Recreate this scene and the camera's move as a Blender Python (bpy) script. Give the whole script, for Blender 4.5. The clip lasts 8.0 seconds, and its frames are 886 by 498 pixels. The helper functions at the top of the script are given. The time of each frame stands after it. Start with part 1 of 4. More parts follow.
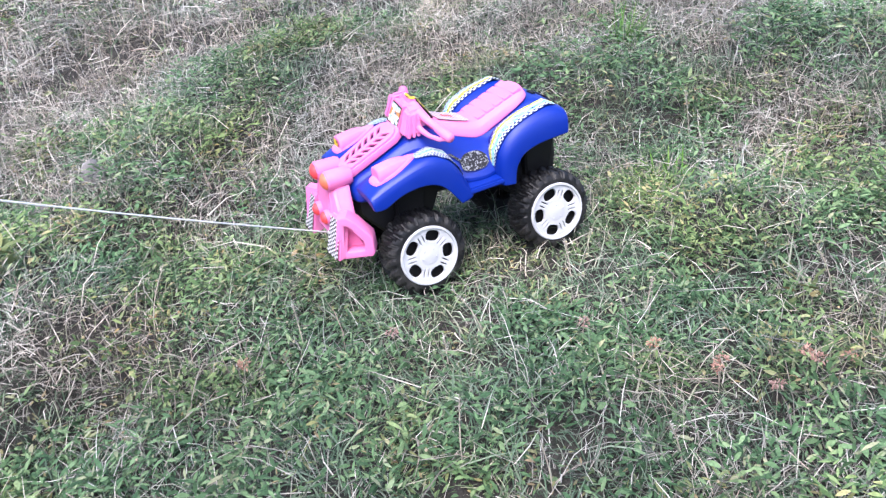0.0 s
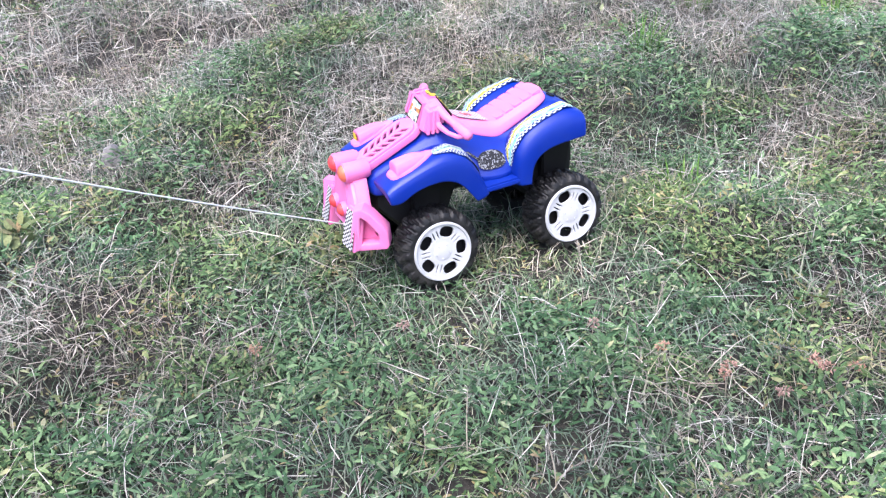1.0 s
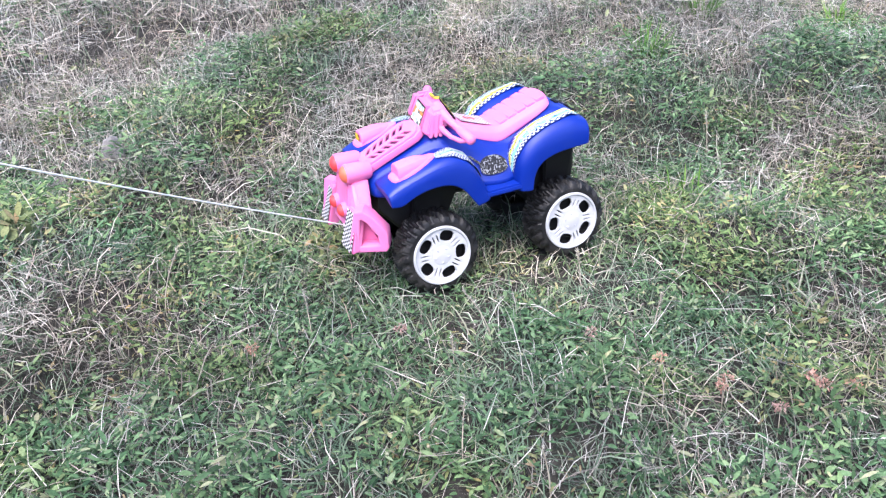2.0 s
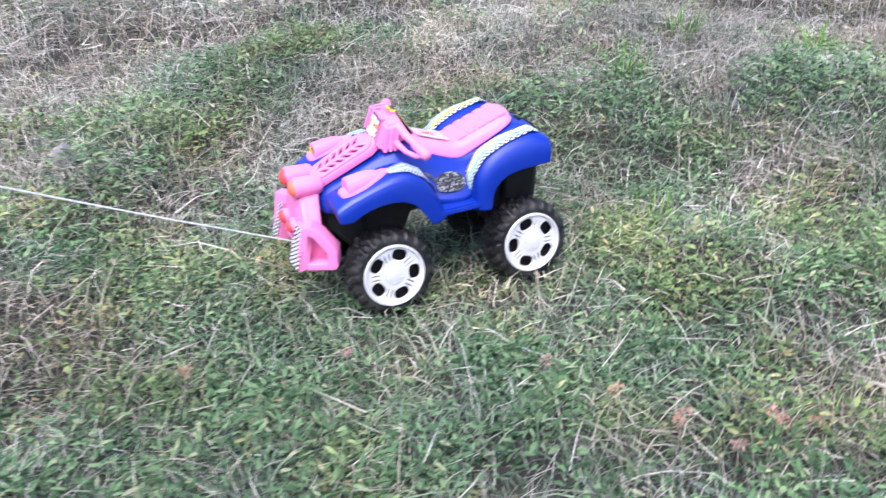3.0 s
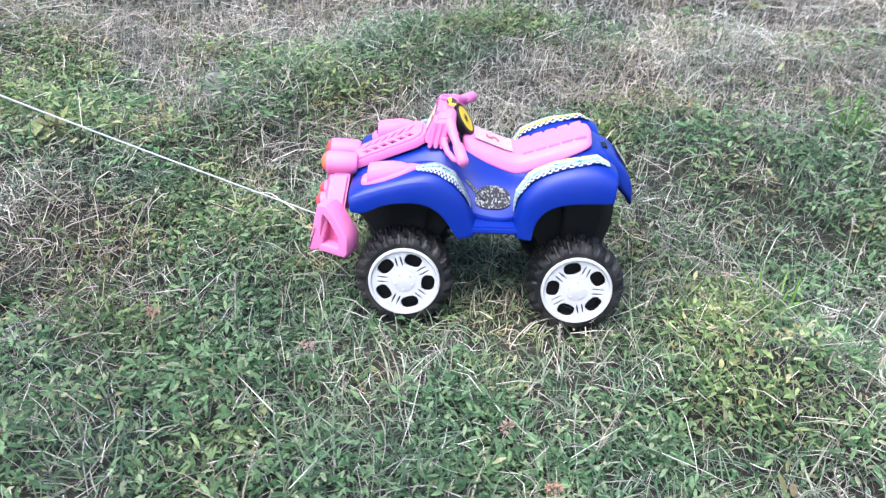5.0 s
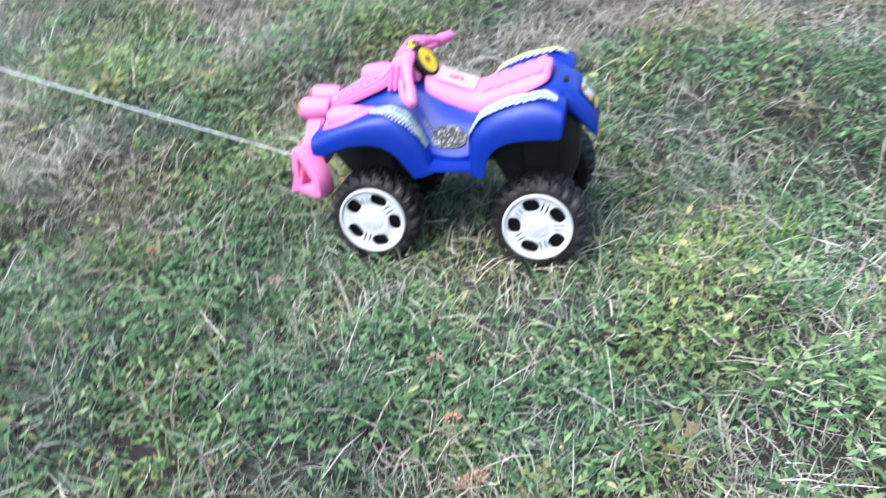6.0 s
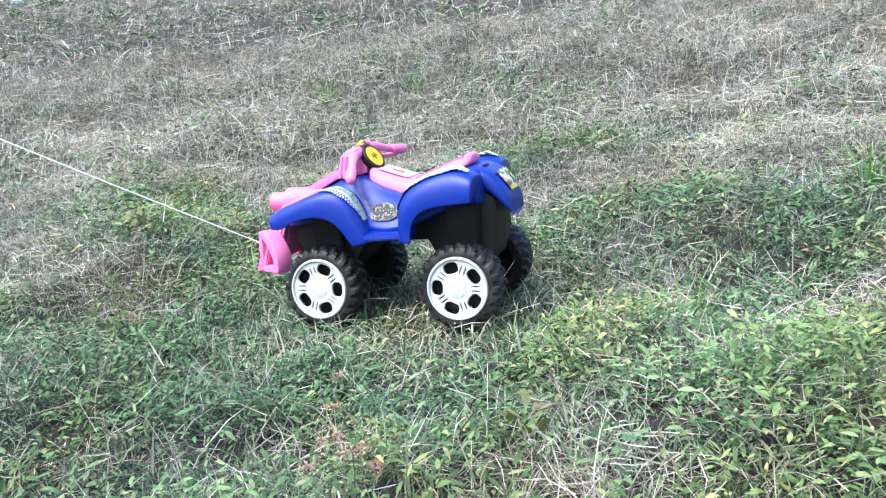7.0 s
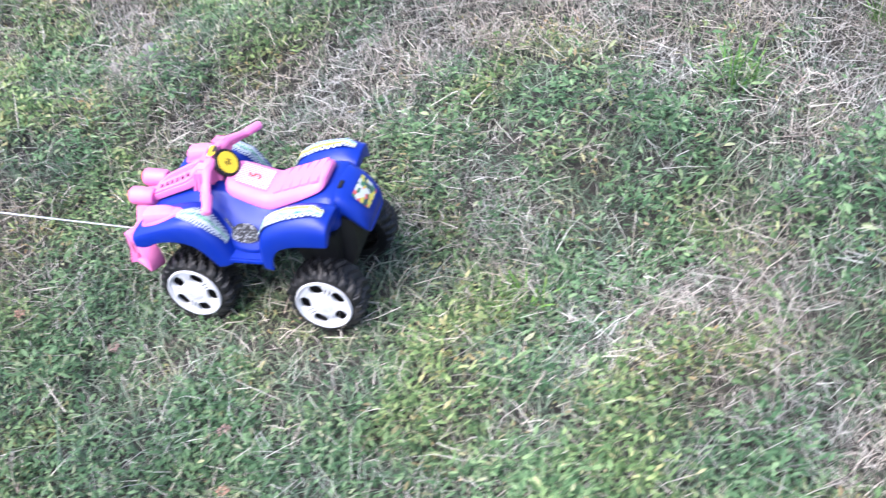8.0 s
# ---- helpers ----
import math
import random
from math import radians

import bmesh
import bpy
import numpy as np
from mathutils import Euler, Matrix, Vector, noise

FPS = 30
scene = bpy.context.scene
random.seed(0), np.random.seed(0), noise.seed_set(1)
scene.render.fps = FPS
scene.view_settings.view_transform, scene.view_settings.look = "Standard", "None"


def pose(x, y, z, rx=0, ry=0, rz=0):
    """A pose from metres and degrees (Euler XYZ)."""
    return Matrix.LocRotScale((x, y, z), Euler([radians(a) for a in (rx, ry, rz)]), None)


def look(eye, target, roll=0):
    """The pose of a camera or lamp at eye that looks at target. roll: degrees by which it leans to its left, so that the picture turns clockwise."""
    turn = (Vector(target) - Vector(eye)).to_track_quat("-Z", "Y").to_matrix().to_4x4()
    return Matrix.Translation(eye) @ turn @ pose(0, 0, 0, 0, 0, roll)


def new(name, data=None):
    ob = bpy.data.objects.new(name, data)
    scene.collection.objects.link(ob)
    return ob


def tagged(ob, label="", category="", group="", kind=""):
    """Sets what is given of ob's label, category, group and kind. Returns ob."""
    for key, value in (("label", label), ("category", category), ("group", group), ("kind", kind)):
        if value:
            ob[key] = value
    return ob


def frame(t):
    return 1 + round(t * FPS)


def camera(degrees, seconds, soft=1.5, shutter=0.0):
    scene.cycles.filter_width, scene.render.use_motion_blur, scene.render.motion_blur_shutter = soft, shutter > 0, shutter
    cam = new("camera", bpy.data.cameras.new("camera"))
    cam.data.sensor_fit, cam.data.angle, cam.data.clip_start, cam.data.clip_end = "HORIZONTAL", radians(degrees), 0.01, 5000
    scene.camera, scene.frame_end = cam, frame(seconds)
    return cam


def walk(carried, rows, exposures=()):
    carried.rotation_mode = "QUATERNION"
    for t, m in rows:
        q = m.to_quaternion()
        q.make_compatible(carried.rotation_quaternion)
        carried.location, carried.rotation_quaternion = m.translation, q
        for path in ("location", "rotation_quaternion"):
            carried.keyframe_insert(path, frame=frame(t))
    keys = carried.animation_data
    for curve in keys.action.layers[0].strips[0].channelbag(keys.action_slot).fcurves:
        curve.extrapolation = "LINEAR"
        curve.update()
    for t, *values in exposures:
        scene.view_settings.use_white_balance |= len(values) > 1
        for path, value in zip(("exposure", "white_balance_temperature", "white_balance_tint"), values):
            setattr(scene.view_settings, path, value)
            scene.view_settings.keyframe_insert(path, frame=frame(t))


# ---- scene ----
cam = camera(56.36, 8.0, soft=1.25, shutter=0.4)
# seconds, eye x y z, heading, downward pitch, lean (degrees)
PATH = [
    (0.0, -0.6324, -1.3969, 0.8242, 22.42, 28.48, 8.09),
    (0.5, -0.6641, -1.4073, 0.8181, 22.10, 28.08, 6.17),
    (1.0, -0.6493, -1.4136, 0.8144, 21.72, 27.93, 5.91),
    (2.5, -0.6529, -1.3894, 0.8310, 22.34, 28.34, 3.35),
    (3.0, -0.5694, -1.3696, 0.7903, 23.04, 26.90, 2.37),
    (3.3, -0.4632, -1.3052, 0.8737, 21.01, 31.10, -4.78),
    (3.5, -0.3914, -1.2274, 0.9437, 20.03, 33.43, -5.12),
    (3.7, -0.4054, -1.2425, 0.9002, 21.02, 30.92, 2.80),
    (4.0, -0.3693, -1.3200, 0.8025, 15.54, 26.63, 0.44),
    (5.3, -0.0061, -1.2737, 0.7567, -2.96, 29.46, -0.43),
    (5.5, 0.0620, -1.2550, 0.7540, -6.50, 32.90, 0.80),
    (5.7, 0.1547, -1.2843, 0.7497, -10.23, 34.62, -2.00),
    (6.0, 0.2782, -1.2955, 0.7799, -14.49, 32.09, 5.04),
    (6.3, 0.2555, -1.4637, 0.7275, -7.85, 24.79, 5.50),
    (6.5, 0.2614, -1.5196, 0.7002, -9.03, 20.57, -5.80),
    (6.7, 0.4070, -1.5050, 0.6396, -14.80, 17.33, -7.50),
    (7.0, 0.6180, -1.5060, 0.4750, -19.95, 12.40, 5.60),
    (7.3, 0.5540, -1.4496, 0.7803, -18.19, 22.55, -7.00),
    (7.5, 0.5068, -1.4448, 0.9352, -14.60, 28.28, -3.67),
    (7.8, 0.6300, -1.2700, 1.1500, -16.30, 38.60, 7.00),
    (8.0, 0.7280, -1.1430, 1.2440, -18.00, 42.90, 8.00),
]


def row(t, x, y, z, yaw, pitch, lean):
    a, p = radians(yaw), radians(pitch)
    way = Vector((math.sin(a) * math.cos(p), math.cos(a) * math.cos(p), -math.sin(p)))
    eye = Vector((x, y, z))
    return t, look(eye, eye + way, -lean)


walk(cam, [row(*r) for r in PATH], exposures=[(0.0, 1.39, 5860, 16), (3.0, 1.40, 5840, 16), (5.5, 1.40, 5820, 9), (7.0, 1.60, 5860, 4), (8.0, 1.64, 5820, 15)])

# ---- overcast late-afternoon daylight ----
world = bpy.data.worlds.new("sky")
scene.world = world
world.use_nodes = True
wn = world.node_tree
sky = wn.nodes.new("ShaderNodeTexSky")
sky.sky_type = "NISHITA"
sky.sun_disc = False
sky.sun_elevation, sky.sun_rotation = radians(61.3), radians(215.2)
sky.air_density, sky.dust_density, sky.ozone_density = 1.0, 4.0, 1.0
wn.links.new(sky.outputs[0], wn.nodes["Background"].inputs[0])
wn.nodes["Background"].inputs[1].default_value = 0.15
sun = new("sun", bpy.data.lights.new("sun", "SUN"))
sun.data.energy, sun.data.angle, sun.data.color = 1.7, radians(50), (1.0, 0.97, 0.93)
sun.matrix_world = look((-1.2, -1.7, 3.8), (0, 0, 0))


# ---- materials ----
def mat(name, rough=0.5):
    m = bpy.data.materials.new(name)
    m.use_nodes = True
    b = m.node_tree.nodes["Principled BSDF"]
    b.inputs["Roughness"].default_value = rough
    return m, m.node_tree, b


def node(nt, kind, **values):
    n = nt.nodes.new(kind)
    for k, v in values.items():
        n.inputs[k.replace("_", " ")].default_value = v
    return n


def ramp(nt, fac, stops, constant=False):
    r = nt.nodes.new("ShaderNodeValToRGB")
    r.color_ramp.interpolation = "CONSTANT" if constant else "LINEAR"
    while len(r.color_ramp.elements) < len(stops):
        r.color_ramp.elements.new(0.5)
    for e, (p, c) in zip(r.color_ramp.elements, stops):
        e.position, e.color = p, (*c, 1)
    nt.links.new(fac, r.inputs[0])
    return r.outputs[0]


def mix(nt, fac, a, b, mode="MIX"):
    n = nt.nodes.new("ShaderNodeMix")
    n.data_type, n.blend_type = "RGBA", mode
    for sock, v in ((n.inputs[0], fac), (n.inputs[6], a), (n.inputs[7], b)):
        if isinstance(v, (int, float)):
            sock.default_value = v
        elif isinstance(v, tuple):
            sock.default_value = (*v, 1)
        else:
            nt.links.new(v, sock)
    return n.outputs[2]


def plastic(name, color, dusty, rough, dust=0.25, coat=0.0):
    """Moulded plastic with dust, faint scuffs and a soft mould texture."""
    m, nt, b = mat(name, rough)
    co = nt.nodes.new("ShaderNodeTexCoord").outputs["Object"]
    big = node(nt, "ShaderNodeTexNoise", Scale=16.0, Detail=5.0, Roughness=0.65)
    fine = node(nt, "ShaderNodeTexNoise", Scale=420.0, Detail=3.0)
    nt.links.new(co, big.inputs["Vector"])
    nt.links.new(co, fine.inputs["Vector"])
    k = ramp(nt, big.outputs[0], [(0.48, (0, 0, 0)), (0.78, (dust, dust, dust))])
    speck = ramp(nt, fine.outputs[0], [(0.62, (0, 0, 0)), (0.75, (dust * 0.6,) * 3)])
    c = mix(nt, k, color, dusty)
    c = mix(nt, speck, c, dusty)
    nt.links.new(c, b.inputs["Base Color"])
    r = ramp(nt, big.outputs[0], [(0.3, (rough,) * 3), (0.8, (min(1, rough + 0.25),) * 3)])
    nt.links.new(r, b.inputs["Roughness"])
    b.inputs["Coat Weight"].default_value = coat
    b.inputs["Specular IOR Level"].default_value = 0.38
    bump = node(nt, "ShaderNodeBump", Strength=0.06, Distance=0.002)
    nt.links.new(fine.outputs[0], bump.inputs["Height"])
    nt.links.new(bump.outputs[0], b.inputs["Normal"])
    return m


BLUE = plastic("blue_plastic", (0.003, 0.021, 0.245), (0.02, 0.06, 0.25), 0.30, 0.14)
PINK = plastic("pink_plastic", (0.72, 0.185, 0.41), (0.68, 0.35, 0.47), 0.42, 0.25)
BLACK = plastic("black_plastic", (0.005, 0.005, 0.006), (0.03, 0.028, 0.025), 0.5, 0.3)
RUBBER = plastic("black_tyre", (0.006, 0.006, 0.007), (0.11, 0.10, 0.09), 0.42, 0.5)
WHITE = plastic("white_wheel", (0.50, 0.50, 0.51), (0.36, 0.34, 0.31), 0.4, 0.3)
RED = plastic("red_lens", (0.75, 0.06, 0.07), (0.6, 0.2, 0.15), 0.25, 0.1, 0.3)
ORANGE = plastic("orange_lens", (0.70, 0.15, 0.08), (0.6, 0.25, 0.15), 0.25, 0.1, 0.3)
YELLOW = plastic("yellow_print", (0.70, 0.50, 0.02), (0.6, 0.45, 0.1), 0.35, 0.15)
# dark purple that stands for the shade inside the grille slots
SLOT = plastic("slot_shadow_plastic", (0.06, 0.01, 0.09), (0.1, 0.03, 0.1), 0.6, 0.1)


def printed(name, colors, nu, nv, ground, band=None, plain=False):
    """Foil sticker: a printed checker of small marks along the strip, or a busy print without one."""
    m, nt, b = mat(name, 0.5)
    b.inputs["Specular IOR Level"].default_value = 0.3
    uv = nt.nodes.new("ShaderNodeTexCoord").outputs["UV"]
    mp = node(nt, "ShaderNodeMapping", Scale=(nu, nv, 1))
    nt.links.new(uv, mp.inputs[0])
    ch = node(nt, "ShaderNodeTexChecker", Scale=1.0)
    nt.links.new(mp.outputs[0], ch.inputs["Vector"])
    no = node(nt, "ShaderNodeTexNoise", Scale=0.7, Detail=3.0, Roughness=0.6)
    nt.links.new(mp.outputs[0], no.inputs["Vector"])
    cell = node(nt, "ShaderNodeTexVoronoi", Scale=1.0)
    nt.links.new(mp.outputs[0], cell.inputs["Vector"])
    cols = ramp(nt, cell.outputs["Color"], [(0.12 + 0.76 * i / len(colors), c) for i, c in enumerate(colors)], True)
    if band:
        sep = nt.nodes.new("ShaderNodeSeparateXYZ")
        nt.links.new(uv, sep.inputs[0])
        cols = mix(nt, ramp(nt, no.outputs[0], [(0.55, (0, 0, 0)), (0.6, (1, 1, 1))], True), ramp(nt, sep.outputs[1], band, True), colors[0])
        rim = ramp(nt, sep.outputs[1], [(0.0, (1, 1, 1)), (0.20, (0, 0, 0)), (0.80, (1, 1, 1))], True)
        dots = mix(nt, ch.outputs[1], ground, colors[0])
        specks = mix(nt, ramp(nt, no.outputs[0], [(0.36, (1, 1, 1)), (0.40, (0, 0, 0))], True), cols, ground)
        nt.links.new(mix(nt, rim, specks, dots), b.inputs["Base Color"])
    else:
        nt.links.new(cols if plain else mix(nt, ch.outputs[1], ground, cols), b.inputs["Base Color"])
    return m


FOIL = printed("patterned_foil", [(0.50, 0.54, 0.56)], 40, 10, (0.010, 0.02, 0.10),
               [(0.0, (0.58, 0.64, 0.66)), (0.20, (0.68, 0.62, 0.04)), (0.42, (0.50, 0.56, 0.54)), (0.54, (0.20, 0.52, 0.54)), (0.76, (0.58, 0.64, 0.66)), (0.84, (0.58, 0.64, 0.66))])
FRONTFOIL = printed("silver_green_foil", [(0.40, 0.44, 0.46)], 34, 9, (0.012, 0.03, 0.14),
                    [(0.0, (0.40, 0.44, 0.46)), (0.20, (0.28, 0.33, 0.35)), (0.42, (0.16, 0.34, 0.21)), (0.60, (0.38, 0.42, 0.44)), (0.82, (0.40, 0.44, 0.46))])
GREYFOIL = printed("silver_foil", [(0.010, 0.010, 0.014), (0.16, 0.165, 0.18), (0.010, 0.010, 0.014), (0.012, 0.012, 0.016), (0.012, 0.012, 0.016), (0.24, 0.245, 0.27)], 24, 12, (0.05, 0.05, 0.08), plain=True)
CHECK = printed("checker_foil", [(0.65, 0.62, 0.65)], 18, 7, (0.012, 0.012, 0.012))
LAMPFOIL = printed("lamp_foil", [(0.30, 0.46, 0.44), (0.62, 0.66, 0.64), (0.10, 0.12, 0.12), (0.55, 0.22, 0.06), (0.50, 0.60, 0.56)], 6.0, 5.0, (0.7, 0.7, 0.7), plain=True)
EMBLEM = printed("emblem_foil", [(0.68, 0.48, 0.03), (0.72, 0.56, 0.04), (0.04, 0.03, 0.02), (0.70, 0.50, 0.04)], 2.5, 2.5, (0.7, 0.5, 0.03), plain=True)
TAILFOIL = printed("tail_foil", [(0.05, 0.16, 0.08), (0.52, 0.54, 0.50), (0.56, 0.10, 0.10), (0.04, 0.08, 0.07), (0.52, 0.46, 0.08)], 5, 6, (0.3, 0.4, 0.3), plain=True)
STRIPES = printed("seat_checker_foil", [(0.58, 0.48, 0.53)], 20, 14, (0.26, 0.17, 0.22))


# ---- mesh helpers ----
def finish(me, angle=40):
    for p in me.polygons:
        p.use_smooth = True
    me.set_sharp_from_angle(angle=radians(angle))
    return me


def mesh_of(bm, name="mesh", angle=40):
    bmesh.ops.recalc_face_normals(bm, faces=bm.faces)
    me = bpy.data.meshes.new(name)
    bm.to_mesh(me)
    bm.free()
    return finish(me, angle)


def part(name, me, material, parent, label="", sub=0):
    """One mesh object under a thing or under a part."""
    if isinstance(me, bmesh.types.BMesh):
        me = mesh_of(me, name)
    if not me.materials:
        me.materials.append(material)
    ob = new(name, me)
    ob.parent = parent
    if sub:
        s = ob.modifiers.new("round", "SUBSURF")
        s.levels = s.render_levels = sub
    return tagged(ob, label)


def thing(name, label, category, group="", kind="", at=None):
    ob = new(name)
    if at is not None:
        ob.matrix_world = at
    return tagged(ob, label, category, group, kind)


def loft(rings, closed=True, cap=True, uv=False):
    """Skin over a row of rings of equal length."""
    bm = bmesh.new()
    layer = bm.loops.layers.uv.new("UVMap") if uv else None
    vs = [[bm.verts.new(p) for p in r] for r in rings]
    n, k = len(rings), len(rings[0])
    for i in range(n - 1):
        for j in range(k if closed else k - 1):
            q = (j + 1) % k
            f = bm.faces.new((vs[i][j], vs[i][q], vs[i + 1][q], vs[i + 1][j]))
            if uv:
                for lp, (a, b) in zip(f.loops, ((i, j), (i, j + 1), (i + 1, j + 1), (i + 1, j))):
                    lp[layer].uv = (a / (n - 1), b / (k - 1))
    if cap and closed:
        bm.faces.new(vs[0])
        bm.faces.new(vs[-1][::-1])
    return bm


def block(pts_lo, pts_hi, bevel=0.003, seg=2):
    """A bevelled solid between two outlines."""
    bm = loft([pts_lo, pts_hi])
    bmesh.ops.recalc_face_normals(bm, faces=bm.faces)
    if bevel:
        bmesh.ops.bevel(bm, geom=bm.edges[:], offset=bevel, segments=seg, affect="EDGES", clamp_overlap=True)
    return bm


def box(x0, x1, y0, y1, z0, z1, bevel=0.003):
    return block([(x0, y0, z0), (x1, y0, z0), (x1, y1, z0), (x0, y1, z0)], [(x0, y0, z1), (x1, y0, z1), (x1, y1, z1), (x0, y1, z1)], bevel)


def turned(profile, n, m=Matrix(), lug=None):
    """A body of revolution about y. profile: (y, radius); lug: radius change by (angle, y, radius)."""
    bm = bmesh.new()
    rings = []
    for i in range(n):
        a = 2 * math.pi * i / n
        r = []
        for y, rad in profile:
            if lug:
                rad = lug(a, y, rad)
            r.append(bm.verts.new(m @ Vector((rad * math.cos(a), y, rad * math.sin(a)))))
        rings.append(r)
    for i in range(n):
        a, b = rings[i], rings[(i + 1) % n]
        for j in range(len(profile) - 1):
            bm.faces.new((a[j], a[j + 1], b[j + 1], b[j]))
    bmesh.ops.remove_doubles(bm, verts=bm.verts, dist=1e-6)
    return bm


def tube(path, radii, n=10):
    """A round bar along a path."""
    rings = []
    for i, p in enumerate(path):
        p = Vector(p)
        d = (Vector(path[min(i + 1, len(path) - 1)]) - Vector(path[max(i - 1, 0)])).normalized()
        u = d.cross(Vector((0.03, 0.05, 1))).normalized()
        v = d.cross(u)
        r = radii[i] if isinstance(radii, (list, tuple)) else radii
        rings.append([p + r * (math.cos(2 * math.pi * k / n) * u + math.sin(2 * math.pi * k / n) * v) for k in range(n)])
    return loft(rings)


def plate(outlines, depth, bevel, m):
    """A flat plate with through holes, from closed outlines in a plane."""
    cu = bpy.data.curves.new("plate", "CURVE")
    cu.dimensions, cu.fill_mode, cu.extrude, cu.bevel_depth, cu.bevel_resolution = "2D", "BOTH", depth, bevel, 1
    for pts in outlines:
        s = cu.splines.new("POLY")
        s.points.add(len(pts) - 1)
        for p, (x, y) in zip(s.points, pts):
            p.co = (x, y, 0, 1)
        s.use_cyclic_u = True
    ob = new("plate", cu)
    bpy.context.view_layer.update()
    me = bpy.data.meshes.new_from_object(ob.evaluated_get(bpy.context.evaluated_depsgraph_get()))
    bpy.data.objects.remove(ob)
    bpy.data.curves.remove(cu)
    me.transform(m)
    me.materials.clear()
    return finish(me, 35)


def sticker(rows):
    """A thin printed strip over a grid of points, with a UV along and across it."""
    return loft(rows, closed=False, uv=True)


# ---- the toy quad bike; it heads for -x ----
HALF = 0.141      # half the width over the fenders
BASE = 0.1408     # half the wheelbase
TYRE, RIM = 0.080, 0.0585
quad = thing("toy_quad_bike", "blue and pink plastic toy quad bike standing on grass", "toy vehicle", at=pose(0, 0.006, 0))


def oval(cx, cy, a, b, turn, n=14, power=2.6):
    pts = []
    for i in range(n):
        t = 2 * math.pi * i / n
        c, s = math.cos(t), math.sin(t)
        u, v = a * math.copysign(abs(c) ** (2 / power), c), b * math.copysign(abs(s) ** (2 / power), s)
        pts.append((cx + u * math.cos(turn) - v * math.sin(turn), cy + u * math.sin(turn) + v * math.cos(turn)))
    return pts


def body_ring(x, zt, wt, zm, wm, zb, wb):
    half = [(wt * 0.55, zt), (wt * 0.92, zt - 0.002), (wt, zt - 0.010), (wm, zm), (wb, zb + 0.010), (wb - 0.004, zb)]
    return [(x, y, z) for y, z in half] + [(x, -y, z) for y, z in half[::-1]]


# hull: nose, tank, waist between the fenders, seat support
part("body", loft([body_ring(*r) for r in (
    (-0.238, 0.212, 0.042, 0.204, 0.056, 0.186, 0.058),
    (-0.230, 0.226, 0.046, 0.212, 0.066, 0.184, 0.072),
    (-0.200, 0.238, 0.050, 0.222, 0.078, 0.188, 0.085),
    (-0.150, 0.261, 0.052, 0.236, 0.082, 0.194, 0.090),
    (-0.105, 0.281, 0.054, 0.248, 0.080, 0.194, 0.092),
    (-0.070, 0.284, 0.054, 0.250, 0.078, 0.186, 0.096),
    (-0.035, 0.272, 0.054, 0.242, 0.080, 0.176, 0.116),
    (0.000, 0.256, 0.054, 0.230, 0.084, 0.175, 0.124),
    (0.033, 0.245, 0.056, 0.228, 0.086, 0.177, 0.120),
    (0.065, 0.254, 0.060, 0.238, 0.090, 0.194, 0.098),
    (0.105, 0.271, 0.062, 0.250, 0.094, 0.206, 0.092),
    (0.150, 0.291, 0.064, 0.264, 0.098, 0.214, 0.088),
    (0.172, 0.288, 0.064, 0.262, 0.092, 0.216, 0.084),
    (0.184, 0.276, 0.060, 0.256, 0.080, 0.220, 0.074))]), BLUE, quad, sub=2)


def fender(low, top, crest, name, label):
    """An arched mudguard: outer band from low to top, crowned crest, inner wall and hollow underside."""
    for s in (-1, 1):
        rings = []
        ends = lambda q: [q[0], tuple(0.97 * np.array(q[0]) + 0.03 * np.array(q[1])), *q[1:-1], tuple(0.03 * np.array(q[-2]) + 0.97 * np.array(q[-1])), q[-1]]
        rise = [crest[0], *crest, crest[-1]]
        for (xl, zl), (xt, zt), c in zip(ends(low), ends(top), rise):
            n = Vector((xt - xl, 0, zt - zl)).normalized()
            o = lambda y, f, lift=0.0: (xl + (xt - xl) * f + n.x * lift, s * y, zl + (zt - zl) * f + n.z * lift)
            rings.append([o(HALF, -0.03), o(HALF, 0.07), o(HALF, 0.35), o(HALF - 0.003, 0.82), o(HALF - 0.016, 1.0, c * 0.55), o(HALF - 0.042, 1.0, c), o(0.070, 1.0, c * 0.2), o(0.060, 0.9),
                          o(0.060, 0.45), o(0.090, 0.55), o(HALF - 0.012, 0.5), o(HALF - 0.005, 0.07), o(HALF - 0.005, -0.03)])
        part(name, loft(rings), BLUE, quad, sub=2)


REAR_LOW = [(0.057, 0.165), (0.058, 0.182), (0.063, 0.205), (0.082, 0.225), (0.115, 0.233), (0.150, 0.235), (0.180, 0.237)]
REAR_TOP = [(0.030, 0.166), (0.031, 0.196), (0.035, 0.228), (0.056, 0.258), (0.096, 0.275), (0.150, 0.284), (0.183, 0.276)]
REAR_CREST = [0.002, 0.004, 0.007, 0.011, 0.014, 0.017, 0.006]
FRONT_LOW = [(-0.230, 0.200), (-0.207, 0.196), (-0.186, 0.212), (-0.150, 0.220), (-0.113, 0.220), (-0.088, 0.205), (-0.074, 0.185), (-0.058, 0.161)]
FRONT_TOP = [(-0.234, 0.224), (-0.210, 0.238), (-0.168, 0.251), (-0.132, 0.262), (-0.098, 0.266), (-0.070, 0.252), (-0.050, 0.222), (-0.026, 0.166)]
FRONT_CREST = [0.001, 0.003, 0.004, 0.006, 0.007, 0.006, 0.004, 0.002]
fender(REAR_LOW, REAR_TOP, REAR_CREST, "rear_fender", "")
fender(FRONT_LOW, FRONT_TOP, FRONT_CREST, "front_fender", "")

